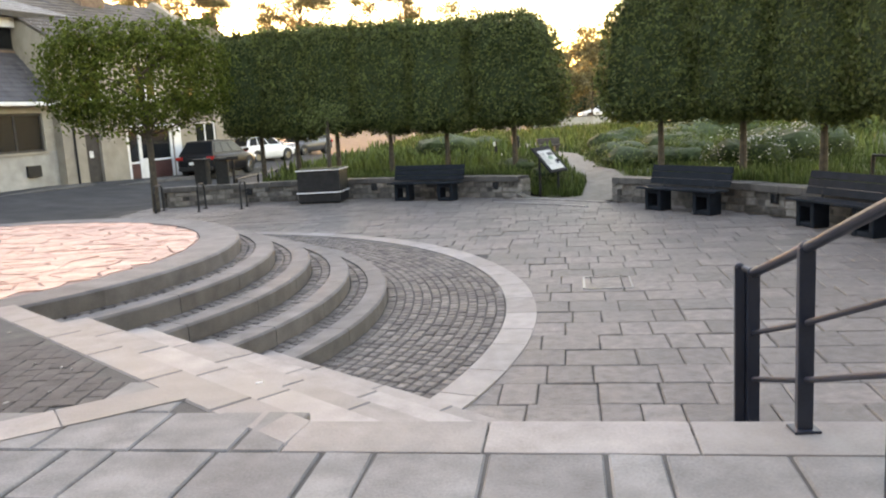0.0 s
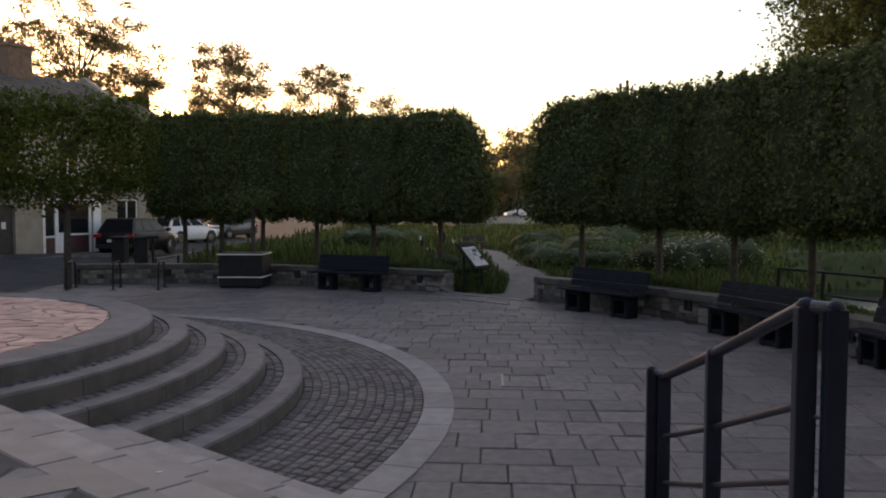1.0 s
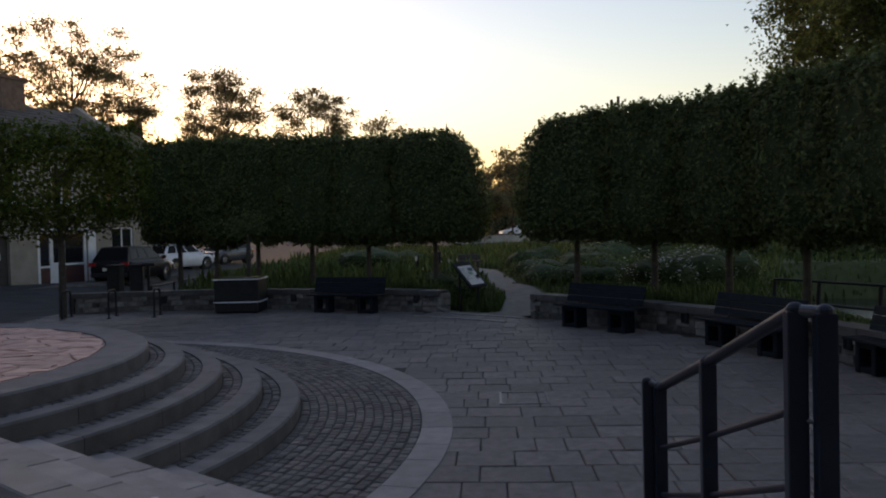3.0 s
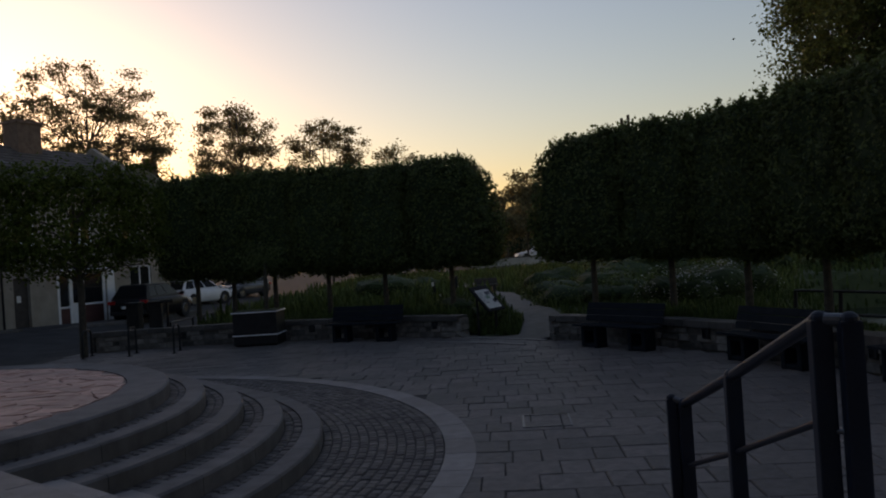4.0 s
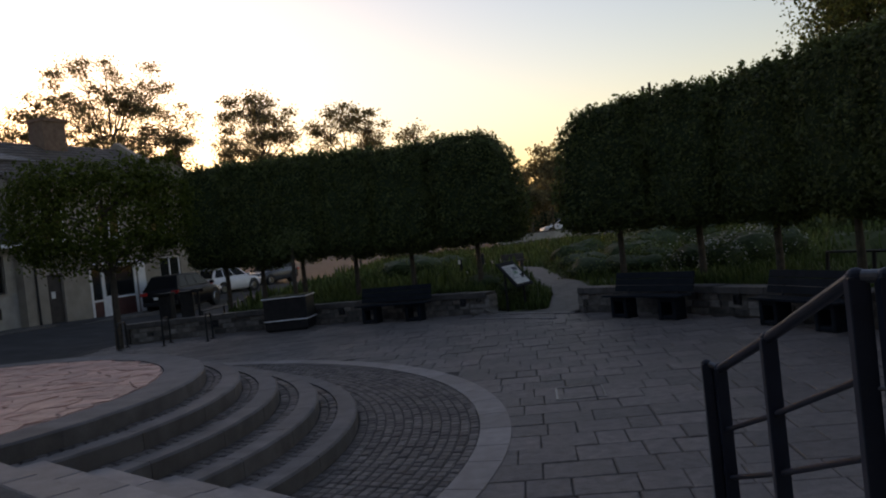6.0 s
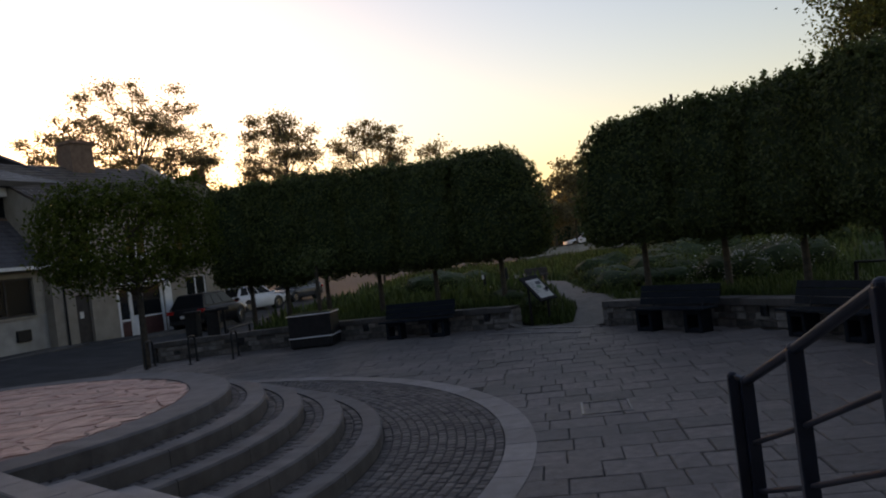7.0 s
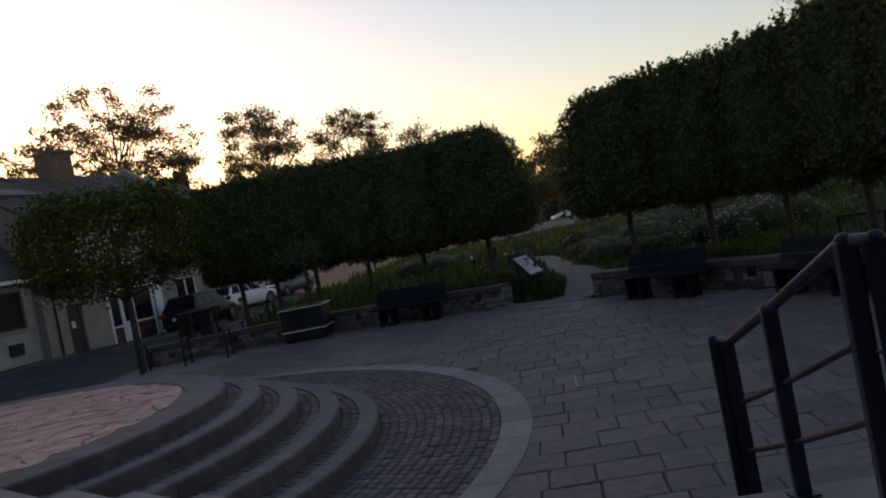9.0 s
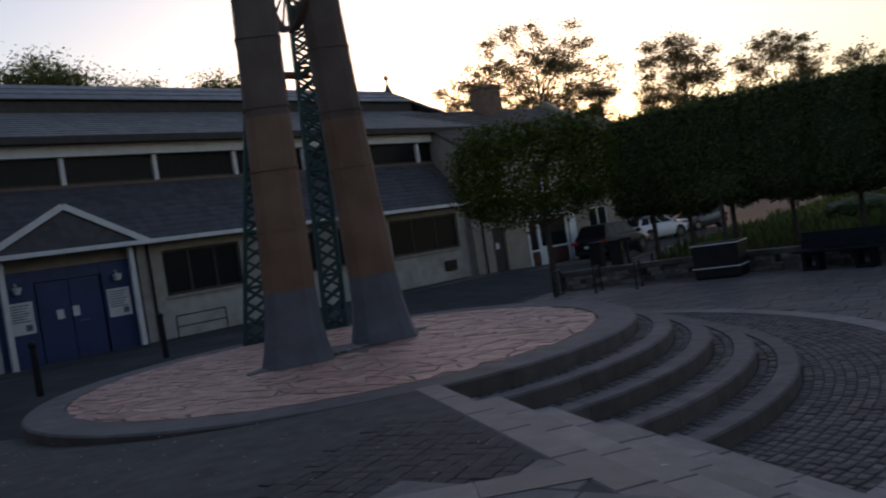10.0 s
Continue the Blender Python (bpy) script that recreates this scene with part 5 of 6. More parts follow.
part("axle", bm, tower_dark, tower)
add("cap_beam", tower_dark, tower, ((-6.75, 8.78, 8.05), (0.6, 1.9, 0.25)), bevel=0.03)

# pebble bed round the legs
pebbles = Heap()
peb = []
for s in range(4):
    bm = bmesh.new()
    bmesh.ops.create_icosphere(bm, subdivisions=1, radius=0.05, matrix=Matrix.Diagonal((1.2, 0.9, 0.6, 1)))
    me = bpy.data.meshes.new("pebble")
    bm.to_mesh(me)
    bm.free()
    peb.append(me)
rnd = random.Random(4)
for _ in range(900):
    a, r = rnd.uniform(0, 6.283), math.sqrt(rnd.random())
    x, y = -6.75 + r * (0.72 * math.cos(a) * math.cos(1.28) - 1.45 * math.sin(a) * math.sin(1.28) * 0), 8.82 + r * 1.5 * math.sin(a)
    x += (y - 8.82) * 0.28
    pebbles.add(rnd.choice(peb), Matrix.Translation((x, y, TOP + 0.006)) @ Matrix.Rotation(rnd.uniform(0, 6.3), 4, "Z"))
tagged(pebbles.make("pebble_bed", pebble_mat), "grey pebbles set round the monument's feet", "pebbles", kind="stuff")

# ---- benches ----
def make_bench():
    b = thing("bench", "dark blue-grey slatted bench on open cast legs against the garden wall", "bench", group="benches round the plaza")
    for i, (y, z) in enumerate(((-0.20, 0.44), (-0.07, 0.44), (0.06, 0.44))):
        bm = bmesh.new()
        box(bm, (0, y, z), (2.0, 0.11, 0.04), 0.008)
        part("seat_slat", bm, bench_paint, b)
    for i in range(3):
        bm = bmesh.new()
        box(bm, (0, 0.17 + i * 0.035, 0.55 + i * 0.125), (2.0, 0.035, 0.12), 0.006, (-0.25, 0, 0))
        part("back_slat", bm, bench_paint, b)
    for x in (-0.62, 0.62):
        bm = bmesh.new()
        for o in (-0.17, 0.17):
            box(bm, (x + o, -0.03, 0.20), (0.09, 0.30, 0.42), 0.025)
        box(bm, (x, -0.03, 0.37), (0.34, 0.28, 0.08), 0.02)
        box(bm, (x, -0.03, 0.04), (0.34, 0.26, 0.08), 0.02)
        part("cast_leg", bm, bench_paint, b)
        bm = bmesh.new()
        rod(bm, (x, 0.12, 0.40), (x, 0.285, 0.86), 0.022)
        part("back_bracket", bm, black_paint, b)
    return b


bench = make_bench()
spots = [(-0.92, 20.05, -5), (4.16, 15.22, -46), (5.68, 12.0, -57), (6.45, 9.2, -80)]
for i, (x, y, r) in enumerate(spots):
    ang = math.degrees(math.atan2(y - CY, x - CX))
    m = pose(x, y, 0, 0, 0, ang - 90)
    if i == 0:
        bench.matrix_basis = m
    else:
        copy_thing(bench, m)

# ---- cycle stands ----
def make_stand():
    s = thing("cycle_stand", "black steel hoop for locking bicycles", "cycle stand", group="cycle stands")
    bm = bmesh.new()
    n = 10
    pts = [Vector((0, -0.35, -0.05)), Vector((0, -0.35, 0.52))] + [Vector((0, -0.35 + 0.17 - 0.17 * math.cos(math.pi / 2 * i / 5), 0.52 + 0.17 * math.sin(math.pi / 2 * i / 5))) for i in range(1, 6)] + [Vector((0, 0.35 - 0.17 + 0.17 * math.sin(math.pi / 2 * i / 5), 0.52 + 0.17 * math.cos(math.pi / 2 * i / 5))) for i in range(6)] + [Vector((0, 0.35, -0.05))]
    for a, b in zip(pts, pts[1:]):
        rod(bm, a, b, 0.024, seg=10)
    part("hoop", bm, black_paint, s)
    for y in (-0.35, 0.35):
        bm = bmesh.new()
        rod(bm, (0, y, 0), (0, y, 0.015), 0.07)
        part("base_plate", bm, black_paint, s)
    return s


stand = make_stand()
for i, (x, y) in enumerate(((-7.97, 20.83), (-6.82, 20.76), (-5.70, 20.70))):
    m = pose(x, y, 0, 0, 0, 3)
    if i == 0:
        stand.matrix_basis = m
    else:
        copy_thing(stand, m)

# ---- planter ----
planter = thing("planter", "square dark planter with pale trim bands beside the wall", "planter", pose(-3.66, 21.05, 0, 0, 0, -6))
bm = bmesh.new()
rings = [[(sx * w, sy * w * 0.8, z) for sx, sy in ((-1, -1), (1, -1), (1, 1), (-1, 1))] for w, z in ((0.50, 0.0), (0.56, 0.06), (0.56, 0.90))]
loft(bm, rings)
part("tub", bm, black_paint, planter)
for z, w in ((0.29, 0.568), (0.87, 0.572)):
    bm = bmesh.new()
    for sx, sy, lx, ly in ((0, -1, w, 0.012), (0, 1, w, 0.012), (-1, 0, 0.012, w * 0.8), (1, 0, 0.012, w * 0.8)):
        box(bm, (sx * w, sy * w * 0.8, z), (lx * 2 + 0.02, ly * 2 + 0.02, 0.026), 0.004)
    part("trim_band", bm, silver_trim, planter)
add("compost", soil, planter, ((0, 0, 0.89), (1.08, 0.86, 0.03)))
ptree = thing("planter_shrub", "dark slender stem growing out of the planter", "shrub", pose(-3.45, 21.05, 0.90))
bm = bmesh.new()
rod(bm, (0, 0, -0.05), (0.02, 0, 1.3), 0.06, 0.045)
part("stem", bm, bark, ptree)
rnd = random.Random(8)
v, f = leaves(rnd, [(rnd.gauss(0, 0.28), rnd.gauss(0, 0.28), rnd.gauss(1.35, 0.18)) for _ in range(500)], 0.09)
raw("foliage", v, f, leaf_hedge, ptree)

# ---- information board ----
board = thing("information_board", "slanted information panel on a dark stand in the grass", "information board", pose(2.10, 19.35, 0.05))
for x in (-0.22, 0.22):
    bm = bmesh.new()
    rod(bm, (x, 0.05, -0.1), (x, 0.05, 0.85), 0.03)
    part("leg", bm, black_paint, board)
pu, pv = Vector((0.46, 0.34, 0.03)).normalized(), Vector((0.42, -0.37, -0.58)).normalized()
pn = pu.cross(-pv).normalized()
panel_m = Matrix.Translation((0.02, 0.02, 0.84)) @ Matrix((pu, -pv, pn)).transposed().to_4x4()
bm = bmesh.new()
box(bm, (0, 0, 0), (0.56, 0.80, 0.05), 0.008)
bm.transform(panel_m)
panel = part("panel", bm, black_paint, board)
bm = bmesh.new()
box(bm, (0, -0.03, 0.030), (0.42, 0.60, 0.006))
bm.transform(panel_m)
sheet_ob = part("printed_sheet", bm, paper, panel)
bm = bmesh.new()
for i in range(7):
    box(bm, (-0.13, 0.18 - i * 0.055, 0.036), (0.16 - 0.02 * (i % 3), 0.012, 0.003))
for x, y, w, h in ((0.1, 0.14, 0.16, 0.1), (0.14, -0.12, 0.1, 0.12)):
    box(bm, (x, y, 0.036), (w, h, 0.003))
bm.transform(panel_m)
tagged(part("print_lines", bm, ink, sheet_ob), kind="stuff")
bm = bmesh.new()
box(bm, (0.03, 0.02, 0.036), (0.12, 0.1, 0.003))
bm.transform(panel_m)
part("print_picture", bm, ink_green, sheet_ob)

# ---- cars ----
def car(name, paint, label, x, y, z, rot, L=4.3, W=1.8, H=1.5):
    """A hatchback: lofted lower body, sloping cabin with its own panes, lamps, bumpers, wheels; front towards +x."""
    c = thing(name, label, "car", pose(x, y, z, 0, 0, rot))
    belt = 0.94
    st = [(-L / 2, 0.40, 0.80, 0.80), (-L / 2 + 0.08, 0.30, 0.92, 0.92), (-L / 2 + 0.45, 0.24, belt, 1.0), (0.3, 0.22, belt, 1.0), (0.95, 0.22, belt - 0.02, 1.0), (L / 2 - 0.55, 0.25, 0.86, 0.97), (L / 2 - 0.14, 0.30, 0.74, 0.88), (L / 2, 0.40, 0.62, 0.74)]
    bm = bmesh.new()
    rings = []
    for xx, zb, zt, k in st:
        w = W / 2 * k
        half = [(w * 0.84, zb), (w * 0.97, zb + 0.10), (w, (zb + zt) / 2), (w * 0.98, zt - 0.12), (w * 0.90, zt - 0.02), (w * 0.5, zt + 0.015)]
        rings.append([(xx, yy, zz) for yy, zz in half] + [(xx, -yy, zz) for yy, zz in half[::-1]])
    loft(bm, rings)
    body = part("body", bm, paint, c)
    for p in body.data.polygons:
        p.use_smooth = True
    base, roof = [(-L / 2 + 0.10, 0.88), (1.02, 0.86)], [(-L / 2 + 0.52, 0.66), (0.22, 0.66)]

    def cabin(u, v, side):
        """A point of the cabin's flank: u from rear to front, v from belt to roof."""
        (x0, w0), (x1, w1) = base
        (x2, w2), (x3, w3) = roof
        lo, hi = x0 + (x1 - x0) * u, x2 + (x3 - x2) * u
        wl_, wh = w0 + (w1 - w0) * u, w2 + (w3 - w2) * u
        return Vector((lo + (hi - lo) * v, side * W / 2 * (wl_ + (wh - wl_) * v), belt - 0.02 + (H - 0.03 - belt + 0.02) * v))

    bm = bmesh.new()
    ring = lambda v: [cabin(0, v, -1), cabin(0.5, v, -1), cabin(1, v, -1), cabin(1, v, 1), cabin(0.5, v, 1), cabin(0, v, 1)]
    top = [p + Vector((0.10 if i in (0, 5) else -0.12 if i in (2, 3) else 0, -math.copysign(0.10, p.y), 0.035)) for i, p in enumerate(ring(1.0))]
    loft(bm, [ring(0.0), ring(1.0), top])
    part("cabin", bm, paint, body)

    def pane(name, pts, n):
        bm = bmesh.new()
        lo = [bm.verts.new(p + n * 0.002) for p in pts]
        hi = [bm.verts.new(p + n * 0.010) for p in pts]
        bm.faces.new(lo[::-1]), bm.faces.new(hi)
        for i in range(4):
            bm.faces.new((lo[i], lo[(i + 1) % 4], hi[(i + 1) % 4], hi[i]))
        part(name, bm, car_glass, body)

    for s in (-1, 1):
        for u0, u1 in ((0.07, 0.30), (0.33, 0.60), (0.63, 0.95)):
            pane("side_window", [cabin(u0, 0.16, s), cabin(u1, 0.16, s), cabin(u1, 0.9, s), cabin(u0, 0.9, s)], Vector((0, s, 0.35)).normalized())
    for u, nm, n in ((0, "rear_window", Vector((-1, 0, 0.6)).normalized()), (1, "windscreen", Vector((1, 0, 1)).normalized())):
        q = []
        for v, k in ((0.14, 0.92), (0.92, 0.9)):
            p, r = cabin(u, v, -1), cabin(u, v, 1)
            m = (p + r) / 2
            q += [m + (p - m) * k, m + (r - m) * k] if v < 0.5 else [m + (r - m) * k, m + (p - m) * k]
        pane(nm, q, n)
    for s in (-1, 1):
        add("tail_lamp", tail_red, body, ((-L / 2 + 0.04, s * W * 0.39, 0.82), (0.14, 0.30, 0.14)), bevel=0.02)
        add("headlamp", lamp_clear, body, ((L / 2 - 0.16, s * W * 0.37, 0.68), (0.22, 0.3, 0.12)), bevel=0.03)
        add("mirror", paint, body, ((0.75, s * (W / 2 + 0.08), 1.02), (0.12, 0.18, 0.13)), bevel=0.03)
    add("number_plate", paper, body, ((-L / 2 - 0.01, 0, 0.62), (0.02, 0.5, 0.11)))
    add("rear_bumper", black_paint, body, ((-L / 2 + 0.03, 0, 0.40), (0.12, W * 0.86, 0.16)), bevel=0.03)
    add("front_bumper", black_paint, body, ((L / 2 - 0.04, 0, 0.38), (0.12, W * 0.8, 0.16)), bevel=0.03)
    for xx in (-L / 2 + 0.82, L / 2 - 0.85):
        for s in (-1, 1):
            bm = bmesh.new()
            rod(bm, (xx, s * (W / 2 - 0.2), 0.33), (xx, s * (W / 2 + 0.012), 0.33), 0.33, seg=20)
            # wider dark disc on the flank stands for the shade in the wheel arch
            rod(bm, (xx, s * (W / 2 - 0.3), 0.36), (xx, s * (W / 2 + 0.004), 0.36), 0.39, seg=20)
            wheel = part("wheel", bm, rubber, c)
            bm = bmesh.new()
            rod(bm, (xx, s * (W / 2), 0.33), (xx, s * (W / 2 + 0.022), 0.33), 0.22, 0.2, 16)
            part("rim", bm, chrome, wheel)
    return c


car("parked_car", car_black, "black hatchback parked beside the houses", -10.25, 34.5, 0.10, 78, 4.0, 1.75, 1.5)
car("parked_car", car_white, "white estate car parked along the street", -11.1, 46.0, 0.01, 60, 4.1, 1.75, 1.5)
car("parked_car", car_grey, "dark grey car parked behind the planter", -10.1, 54.0, -0.02, 246, 4.3, 1.8, 1.6)
car("parked_car", car_white, "white car parked far beyond the garden", 14.1, 79.5, 0.78, 186, 4.2, 1.75, 1.45)

# ---- small things ----
litter_bin = thing("litter_bin", "dark litter bin beside the garden path", "litter bin", pose(2.32, 32.9, 0.41))
add("bin_body", black_paint, litter_bin, ((0, 0, 0.31), (0.30, 0.28, 0.62)), bevel=0.03)
add("bin_hood", black_paint, litter_bin, ((0, 0, 0.645), (0.34, 0.32, 0.05)), bevel=0.015)
far_bench = thing("garden_bench", "dark timber bench block further up the path", "bench", pose(3.45, 31.1, 0.41))
add("seat", dark_timber, far_bench, ((0, 0, 0.30), (0.88, 0.40, 0.07)), bevel=0.02)
add("backrest", dark_timber, far_bench, ((0, 0.18, 0.45), (0.88, 0.06, 0.24)), bevel=0.02)
for x in (-0.3, 0.3):
    add("plinth", dark_timber, far_bench, ((x, 0, 0.13), (0.14, 0.34, 0.30)), bevel=0.01)
marker = thing("marker_post", "short black and white marker post in the grass", "post", pose(1.25, 27.5, 0.4, 0, 0, 0))
add("post", black_paint, marker, ((0, 0, 0.35), (0.1, 0.1, 0.7)), bevel=0.01)
add("plate", paper, marker, ((-0.05, -0.06, 0.62), (0.08, 0.02, 0.14)))
add("low_plate", paper, marker, ((0.12, -0.06, 0.2), (0.18, 0.02, 0.16)))
for x, y in ((-14.0, 9.28), (-14.59, 12.9)):
    z = ground_height(x, y)
    bo = thing("bollard", "slim black bollard in front of the hall", "bollard", pose(x, y, z), "bollards before the hall")
    bm = bmesh.new()
    rod(bm, (0, 0, -0.05), (0, 0, 0.92), 0.07, 0.06, 14)
    part("shaft", bm, black_paint, bo)
    bm = bmesh.new()
    bmesh.ops.create_uvsphere(bm, u_segments=14, v_segments=8, radius=0.08, matrix=Matrix.Translation((0, 0, 0.95)))
    part("cap", bm, black_paint, bo)
lit = thing("scrap_of_litter", "scrap of pale litter on the pink paving", "litter", pose(-4.42, 6.67, TOP + 0.012, 0, 0, 30))
add("wrapper", paper, lit, ((0, 0, 0.008), (0.13, 0.035, 0.012)), bevel=0.004)
lit = thing("scrap_of_litter", "tiny pale scrap on the stone band", "litter", pose(-1.227, 3.71, TOP + 0.006, 0, 0, 10))
add("wrapper", paper, lit, ((0, 0, 0.004), (0.035, 0.015, 0.006)), bevel=0.002)
cover = thing("drain_cover", "small metal frame set in the paving", "drain cover", pose(1.60, 9.2, 0.006, 0, 0, -8))
add("frame", steel_worn, cover, ((-0.28, 0, 0.003), (0.025, 0.66, 0.01)), ((0.27, 0, 0.003), (0.02, 0.66, 0.008)), ((0, -0.33, 0.003), (0.56, 0.02, 0.008)), ((0, 0.33, 0.003), (0.56, 0.02, 0.008)))

# low hoop rail in front of the hall wall
hr = thing("hall_rail", "thin dark low rail standing before the hall wall", "railing", hall_m)
for x in (2.6, 4.2):
    bm = bmesh.new()
    rod(bm, (x, -0.5, 0.2), (x, -0.5, 1.02), 0.02)
    part("post", bm, black_paint, hr)
for z in (1.02, 0.7):
    bm = bmesh.new()
    rod(bm, (2.6, -0.5, z), (4.2, -0.5, z), 0.018)
    part("rail", bm, black_paint, hr)

# square bin and a sign on a post behind the low wall
sb = thing("square_bin", "dark square litter bin behind the low wall", "litter bin", pose(-6.9, 23.2, 0.0, 0, 0, 12))
add("bin_body", rubber, sb, ((0, 0, 0.58), (0.36, 0.36, 1.2)), bevel=0.05)
add("bin_hood", rubber, sb, ((0, 0, 1.20), (0.42, 0.42, 0.08)), bevel=0.03)
copy_thing(sb, pose(-7.5, 23.25, 0.0, 0, 0, -8))
tp = thing("sign_post", "slim dark post with a short cross board", "post", pose(-6.52, 23.0, 0.0, 0, 0, 5))
add("shaft", black_paint, tp, ((0, 0, 0.62), (0.07, 0.07, 1.3)), bevel=0.01)
add("cross_board", black_paint, tp, ((0, -0.05, 1.22), (0.34, 0.03, 0.09)), bevel=0.008)

# rail fence where the garden meets the river
rf = thing("garden_fence", "dark three-rail fence where the garden meets the river", "fence")
for x, y in ((8.7, 23.3), (10.15, 23.0)):
    bm = bmesh.new()
    rod(bm, (x, y, -0.5), (x, y, 1.06), 0.06, 0.05, 8)
    part("post", bm, dark_timber, rf)
for z in (1.0, 0.74, 0.4):
    bm = bmesh.new()
    rod(bm, (8.5, 23.3, z), (10.2, 22.95, z - 0.03), 0.032, seg=8)
    part("rail", bm, dark_timber, rf)

# railing by the river
rv = thing("river_railing", "dark steel railing above the river bank", "railing")
rp = [at_angle(15.6, a) for a in (23.5, 19.8, 15, 10, 5, 0)]
for i, (x, y) in enumerate(rp):
    z = 0.0
    bm = bmesh.new()
    rod(bm, (x, y, z - 0.7), (x + 0.12, y + 0.03, 0.90), 0.045, 0.04)
    part("post", bm, black_paint, rv)
for zz in (0.90, 0.48):
    for (x0, y0), (x1, y1) in zip(rp, rp[1:]):
        bm = bmesh.new()
        rod(bm, (x0 + 0.1, y0 + 0.03, zz), (x1 + 0.1, y1 + 0.03, zz), 0.026)
        part("rail", bm, black_paint, rv)

# knee rail between the street and the grass
kr = thing("knee_rail", "thin dark knee rail between street and grass", "railing")
ka, kb = Vector((-6.87, 24.5, 0.51)), Vector((-6.43, 31.0, 0.49))
for t in (0.0, 0.33, 0.66, 1.0):
    p = ka.lerp(kb, t)
    bm = bmesh.new()
    rod(bm, (p.x, p.y, -0.1), (p.x, p.y, p.z + 0.03), 0.035)
    part("post", bm, black_paint, kr)
bm = bmesh.new()
rod(bm, ka, kb, 0.028)
part("rail", bm, black_paint, kr)

# ---- far things beyond the garden ----
lw = thing("far_low_wall", "pale low wall along the far street", "low wall")
add("wall", render_wall, lw, span(6.23, 15.16, 66, 66.3, 0.0, 1.29))
add("coping", coping, lw, span(6.23, 15.16, 65.95, 66.35, 1.292, 1.3800000000000001))
fh = thing("far_house", "distant pale house with white bargeboards", "house", pose(17.7, 84, 0.7, 0, 0, 8))
add("wall", brick_brown, fh, span(-4, 4, 0, 7, 0, 3.2))
bm = bmesh.new()
v = [bm.verts.new(p) for p in ((-4.4, -0.3, 3.1), (4.4, -0.3, 3.1), (4.4, 7.3, 3.1), (-4.4, 7.3, 3.1), (0, -0.3, 5.8), (0, 7.3, 5.8))]
for q in ((0, 1, 4), (1, 2, 5, 4), (2, 3, 5), (3, 0, 4, 5)):
    bm.faces.new([v[i] for i in q])
part("roof", bm, slate, fh)
for s in (-1, 1):
    bm = bmesh.new()
    rod(bm, (s * 4.4, -0.36, 3.1), (0, -0.36, 5.85), 0.16, seg=6)
    part("bargeboard", bm, white_paint, fh)
window_unit(fh, -2.5, -1.0, 1.0, 2.2, y=-0.06)
spire = thing("far_spire", "thin distant spire above the treetops", "spire", pose(10.4, 119, 0))
bm = bmesh.new()
rod(bm, (0, 0, 0), (0, 0, 13.5), 1.0, 0.7, 8)
rod(bm, (0, 0, 13.5), (0, 0, 17.3), 0.5, 0.04, 8)
part("shaft", bm, slate, spire)
for x, y, h in ((16.9, 57.15, 10.9), (17.35, 57.0, 11.1)):
    po = thing("far_pole", "plain distant pole above the clipped trees", "pole", pose(x, y, 0.3), "pair of distant poles")
    bm = bmesh.new()
    rod(bm, (0, 0, 0), (0, 0, h - 0.3), 0.13, 0.11, 8)
    part("shaft", bm, bark, po)

# ---- crazy paving on the podium ----
far_pink = Heap()
rnd = random.Random(21)
step = 0.30
grid = {}
for i in range(-34, 20):
    for j in range(-19, 21):
        grid[i, j] = (CX + i * step + rnd.uniform(-0.12, 0.12) + (0.15 if j % 2 else 0), CY + j * 0.205 + rnd.uniform(-0.08, 0.08))


def to_rim(x, y):
    """Pull a corner that lies past the kerb back to it."""
    d, a = math.hypot(x - CX, y - CY), math.atan2(y - CY, x - CX)
    lim = 3.54 * (1 - 0.06 * max(0.0, math.cos(a - radians(215))) ** 2)
    return (x, y) if d < lim else (CX + (x - CX) * lim / d, CY + (y - CY) * lim / d)


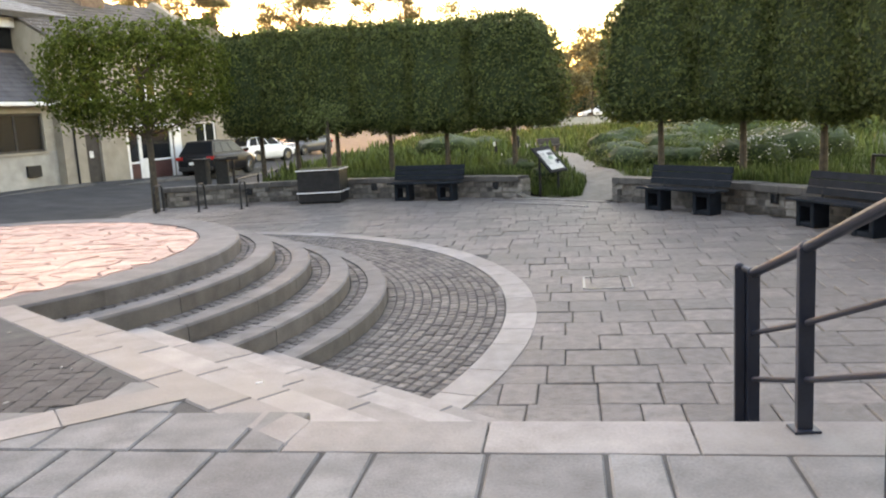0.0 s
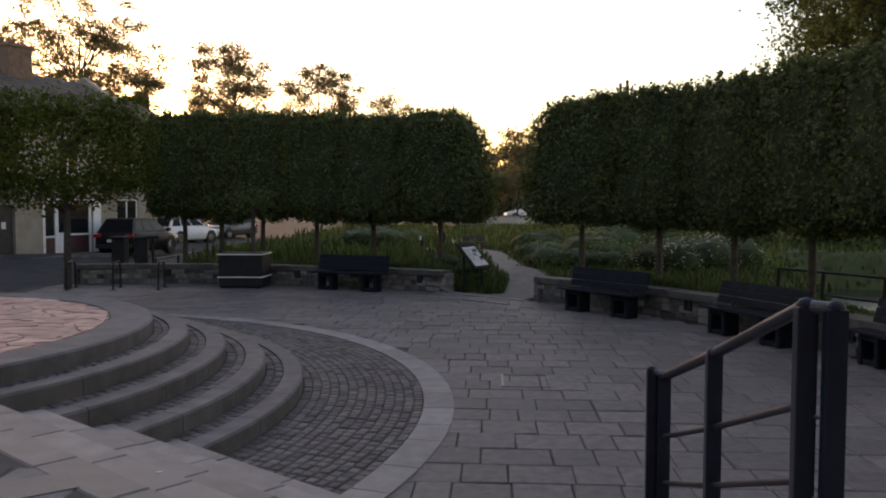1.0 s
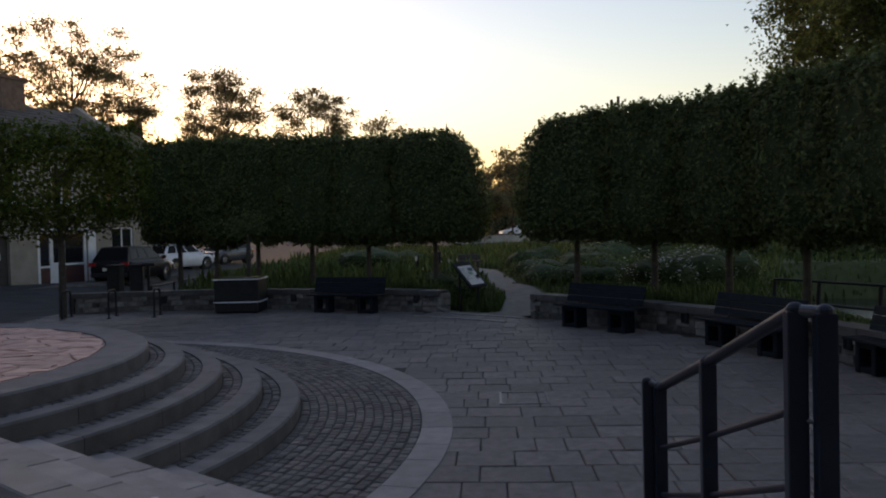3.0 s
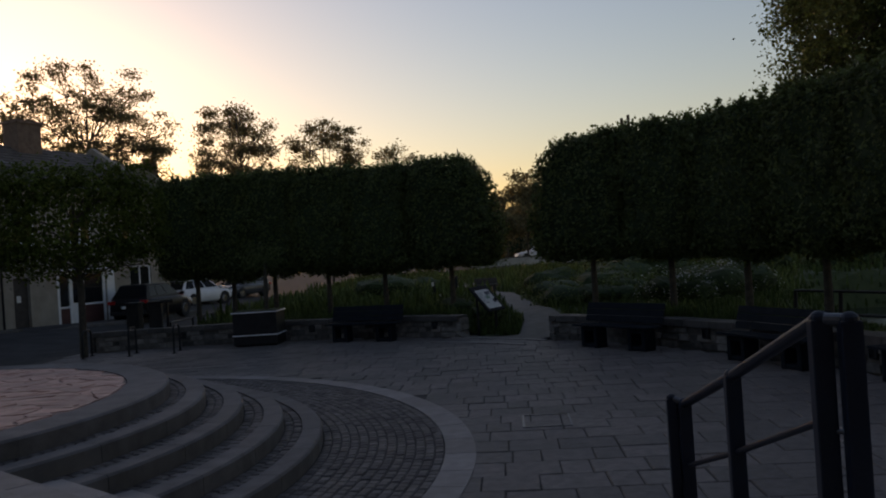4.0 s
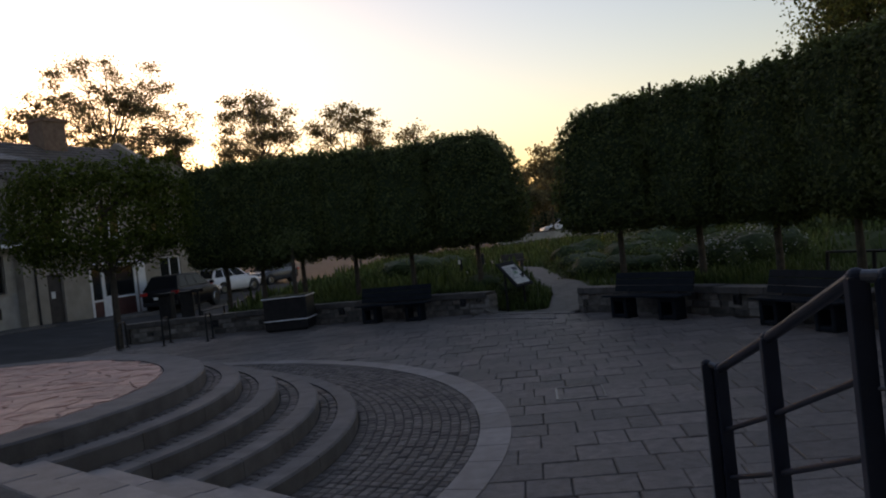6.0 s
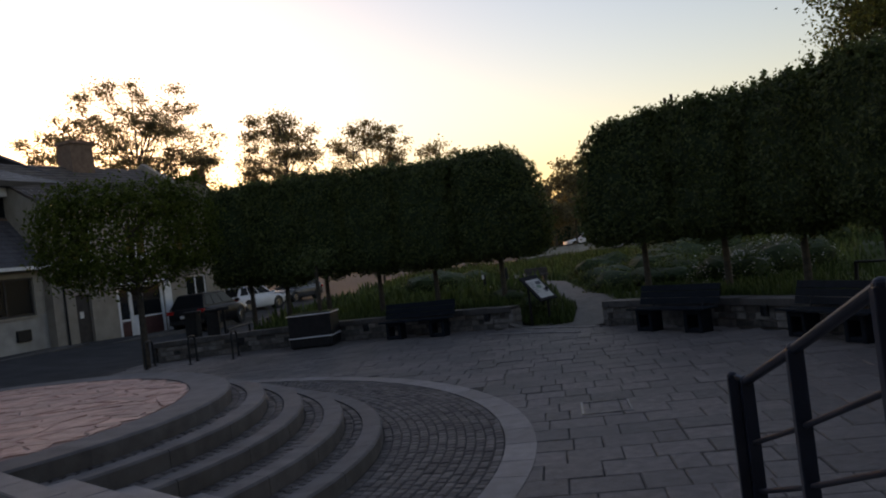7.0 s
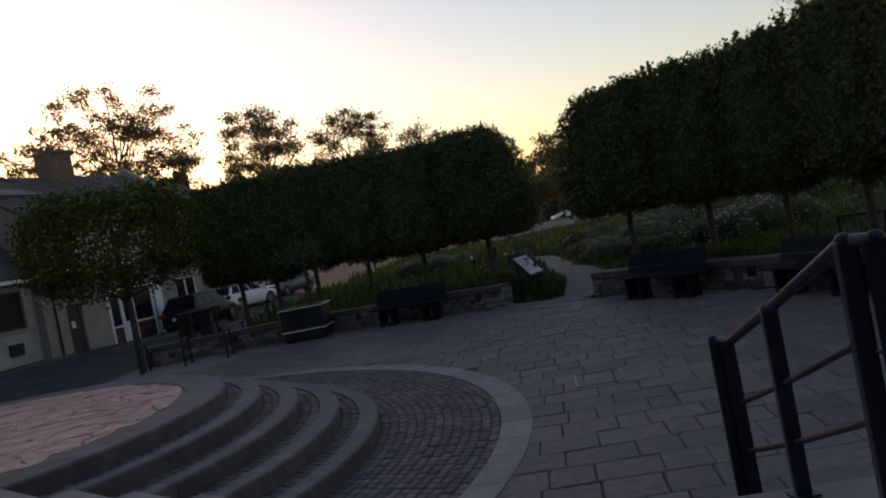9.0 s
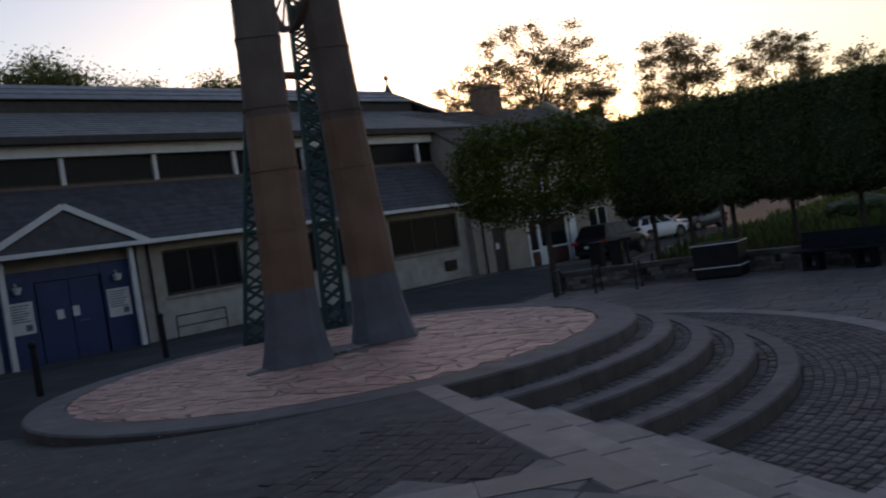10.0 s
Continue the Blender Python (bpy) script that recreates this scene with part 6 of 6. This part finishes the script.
n_pink = 0
for i in range(-34, 19):
    for j in range(-19, 20):
        q = [grid[i, j], grid[i + 1, j], grid[i + 1, j + 1], grid[i, j + 1]]
        cx, cy = sum(p[0] for p in q) / 4, sum(p[1] for p in q) / 4
        if math.hypot(cx - CX, cy - CY) > 3.64:
            continue
        q = [to_rim(*p) for p in q]
        if abs((q[2][0] - q[0][0]) * (q[3][1] - q[1][1]) - (q[2][1] - q[0][1]) * (q[3][0] - q[1][0])) < 0.016:
            continue
        cx, cy = sum(p[0] for p in q) / 4, sum(p[1] for p in q) / 4
        if math.hypot(cx + 6.75, (cy - 8.82) * 0.55) < 0.5:
            continue
        z = rnd.uniform(-0.003, 0.005)
        tilt = (rnd.uniform(-0.02, 0.02), rnd.uniform(-0.025, 0.025))
        pts = []
        for k in range(4):
            a, b = Vector(q[k]), Vector(q[(k + 1) % 4])
            pts.append(a)
            pts.append((a + b) / 2 + Vector((rnd.uniform(-0.03, 0.03), rnd.uniform(-0.03, 0.03))))
        c = Vector((cx, cy))
        lo = [c + (p - c) * 0.985 for p in pts]
        hi = [c + (p - c) * 0.955 for p in pts]
        v = [(p.x - cx, p.y - cy, -0.05) for p in lo] + [(p.x - cx, p.y - cy, z + (p.x - cx) * tilt[0] + (p.y - cy) * tilt[1]) for p in hi]
        f = [(k, (k + 1) % 8, 8 + (k + 1) % 8, 8 + k) for k in range(8)] + [tuple(range(8, 16))]
        me = bpy.data.meshes.new("paving_stone")
        me.from_pydata(v, [], f)
        m = Matrix.Translation((cx, cy, TOP))
        if cx > -6.9 and n_pink < 300:
            me.materials.append(pink_stone)
            piece("paving_stone", me, podium, m)
            n_pink += 1
        else:
            far_pink.add(me, m)
            bpy.data.meshes.remove(me)
tagged(far_pink.make("paving_field", pink_far, podium), kind="stuff")

# ---- lights let into the garden walls ----
for a in (86.0, 70.5, 55.3, 23.7, 8.0):
    wl_m = Matrix.Translation((*at_angle(R_WALL - 0.012, a), 0.30)) @ Matrix.Rotation(radians(a - 90), 4, "Z")
    recess = thing("wall_light", "unlit dark square light let into the garden wall", "wall light", wl_m, "lights along the garden wall")
    add("housing", black_paint, recess, ((0, 0.01, 0.0), (0.17, 0.05, 0.19)), bevel=0.01)
    add("lens", window_glass, recess, ((0, -0.018, 0.0), (0.12, 0.008, 0.14)))
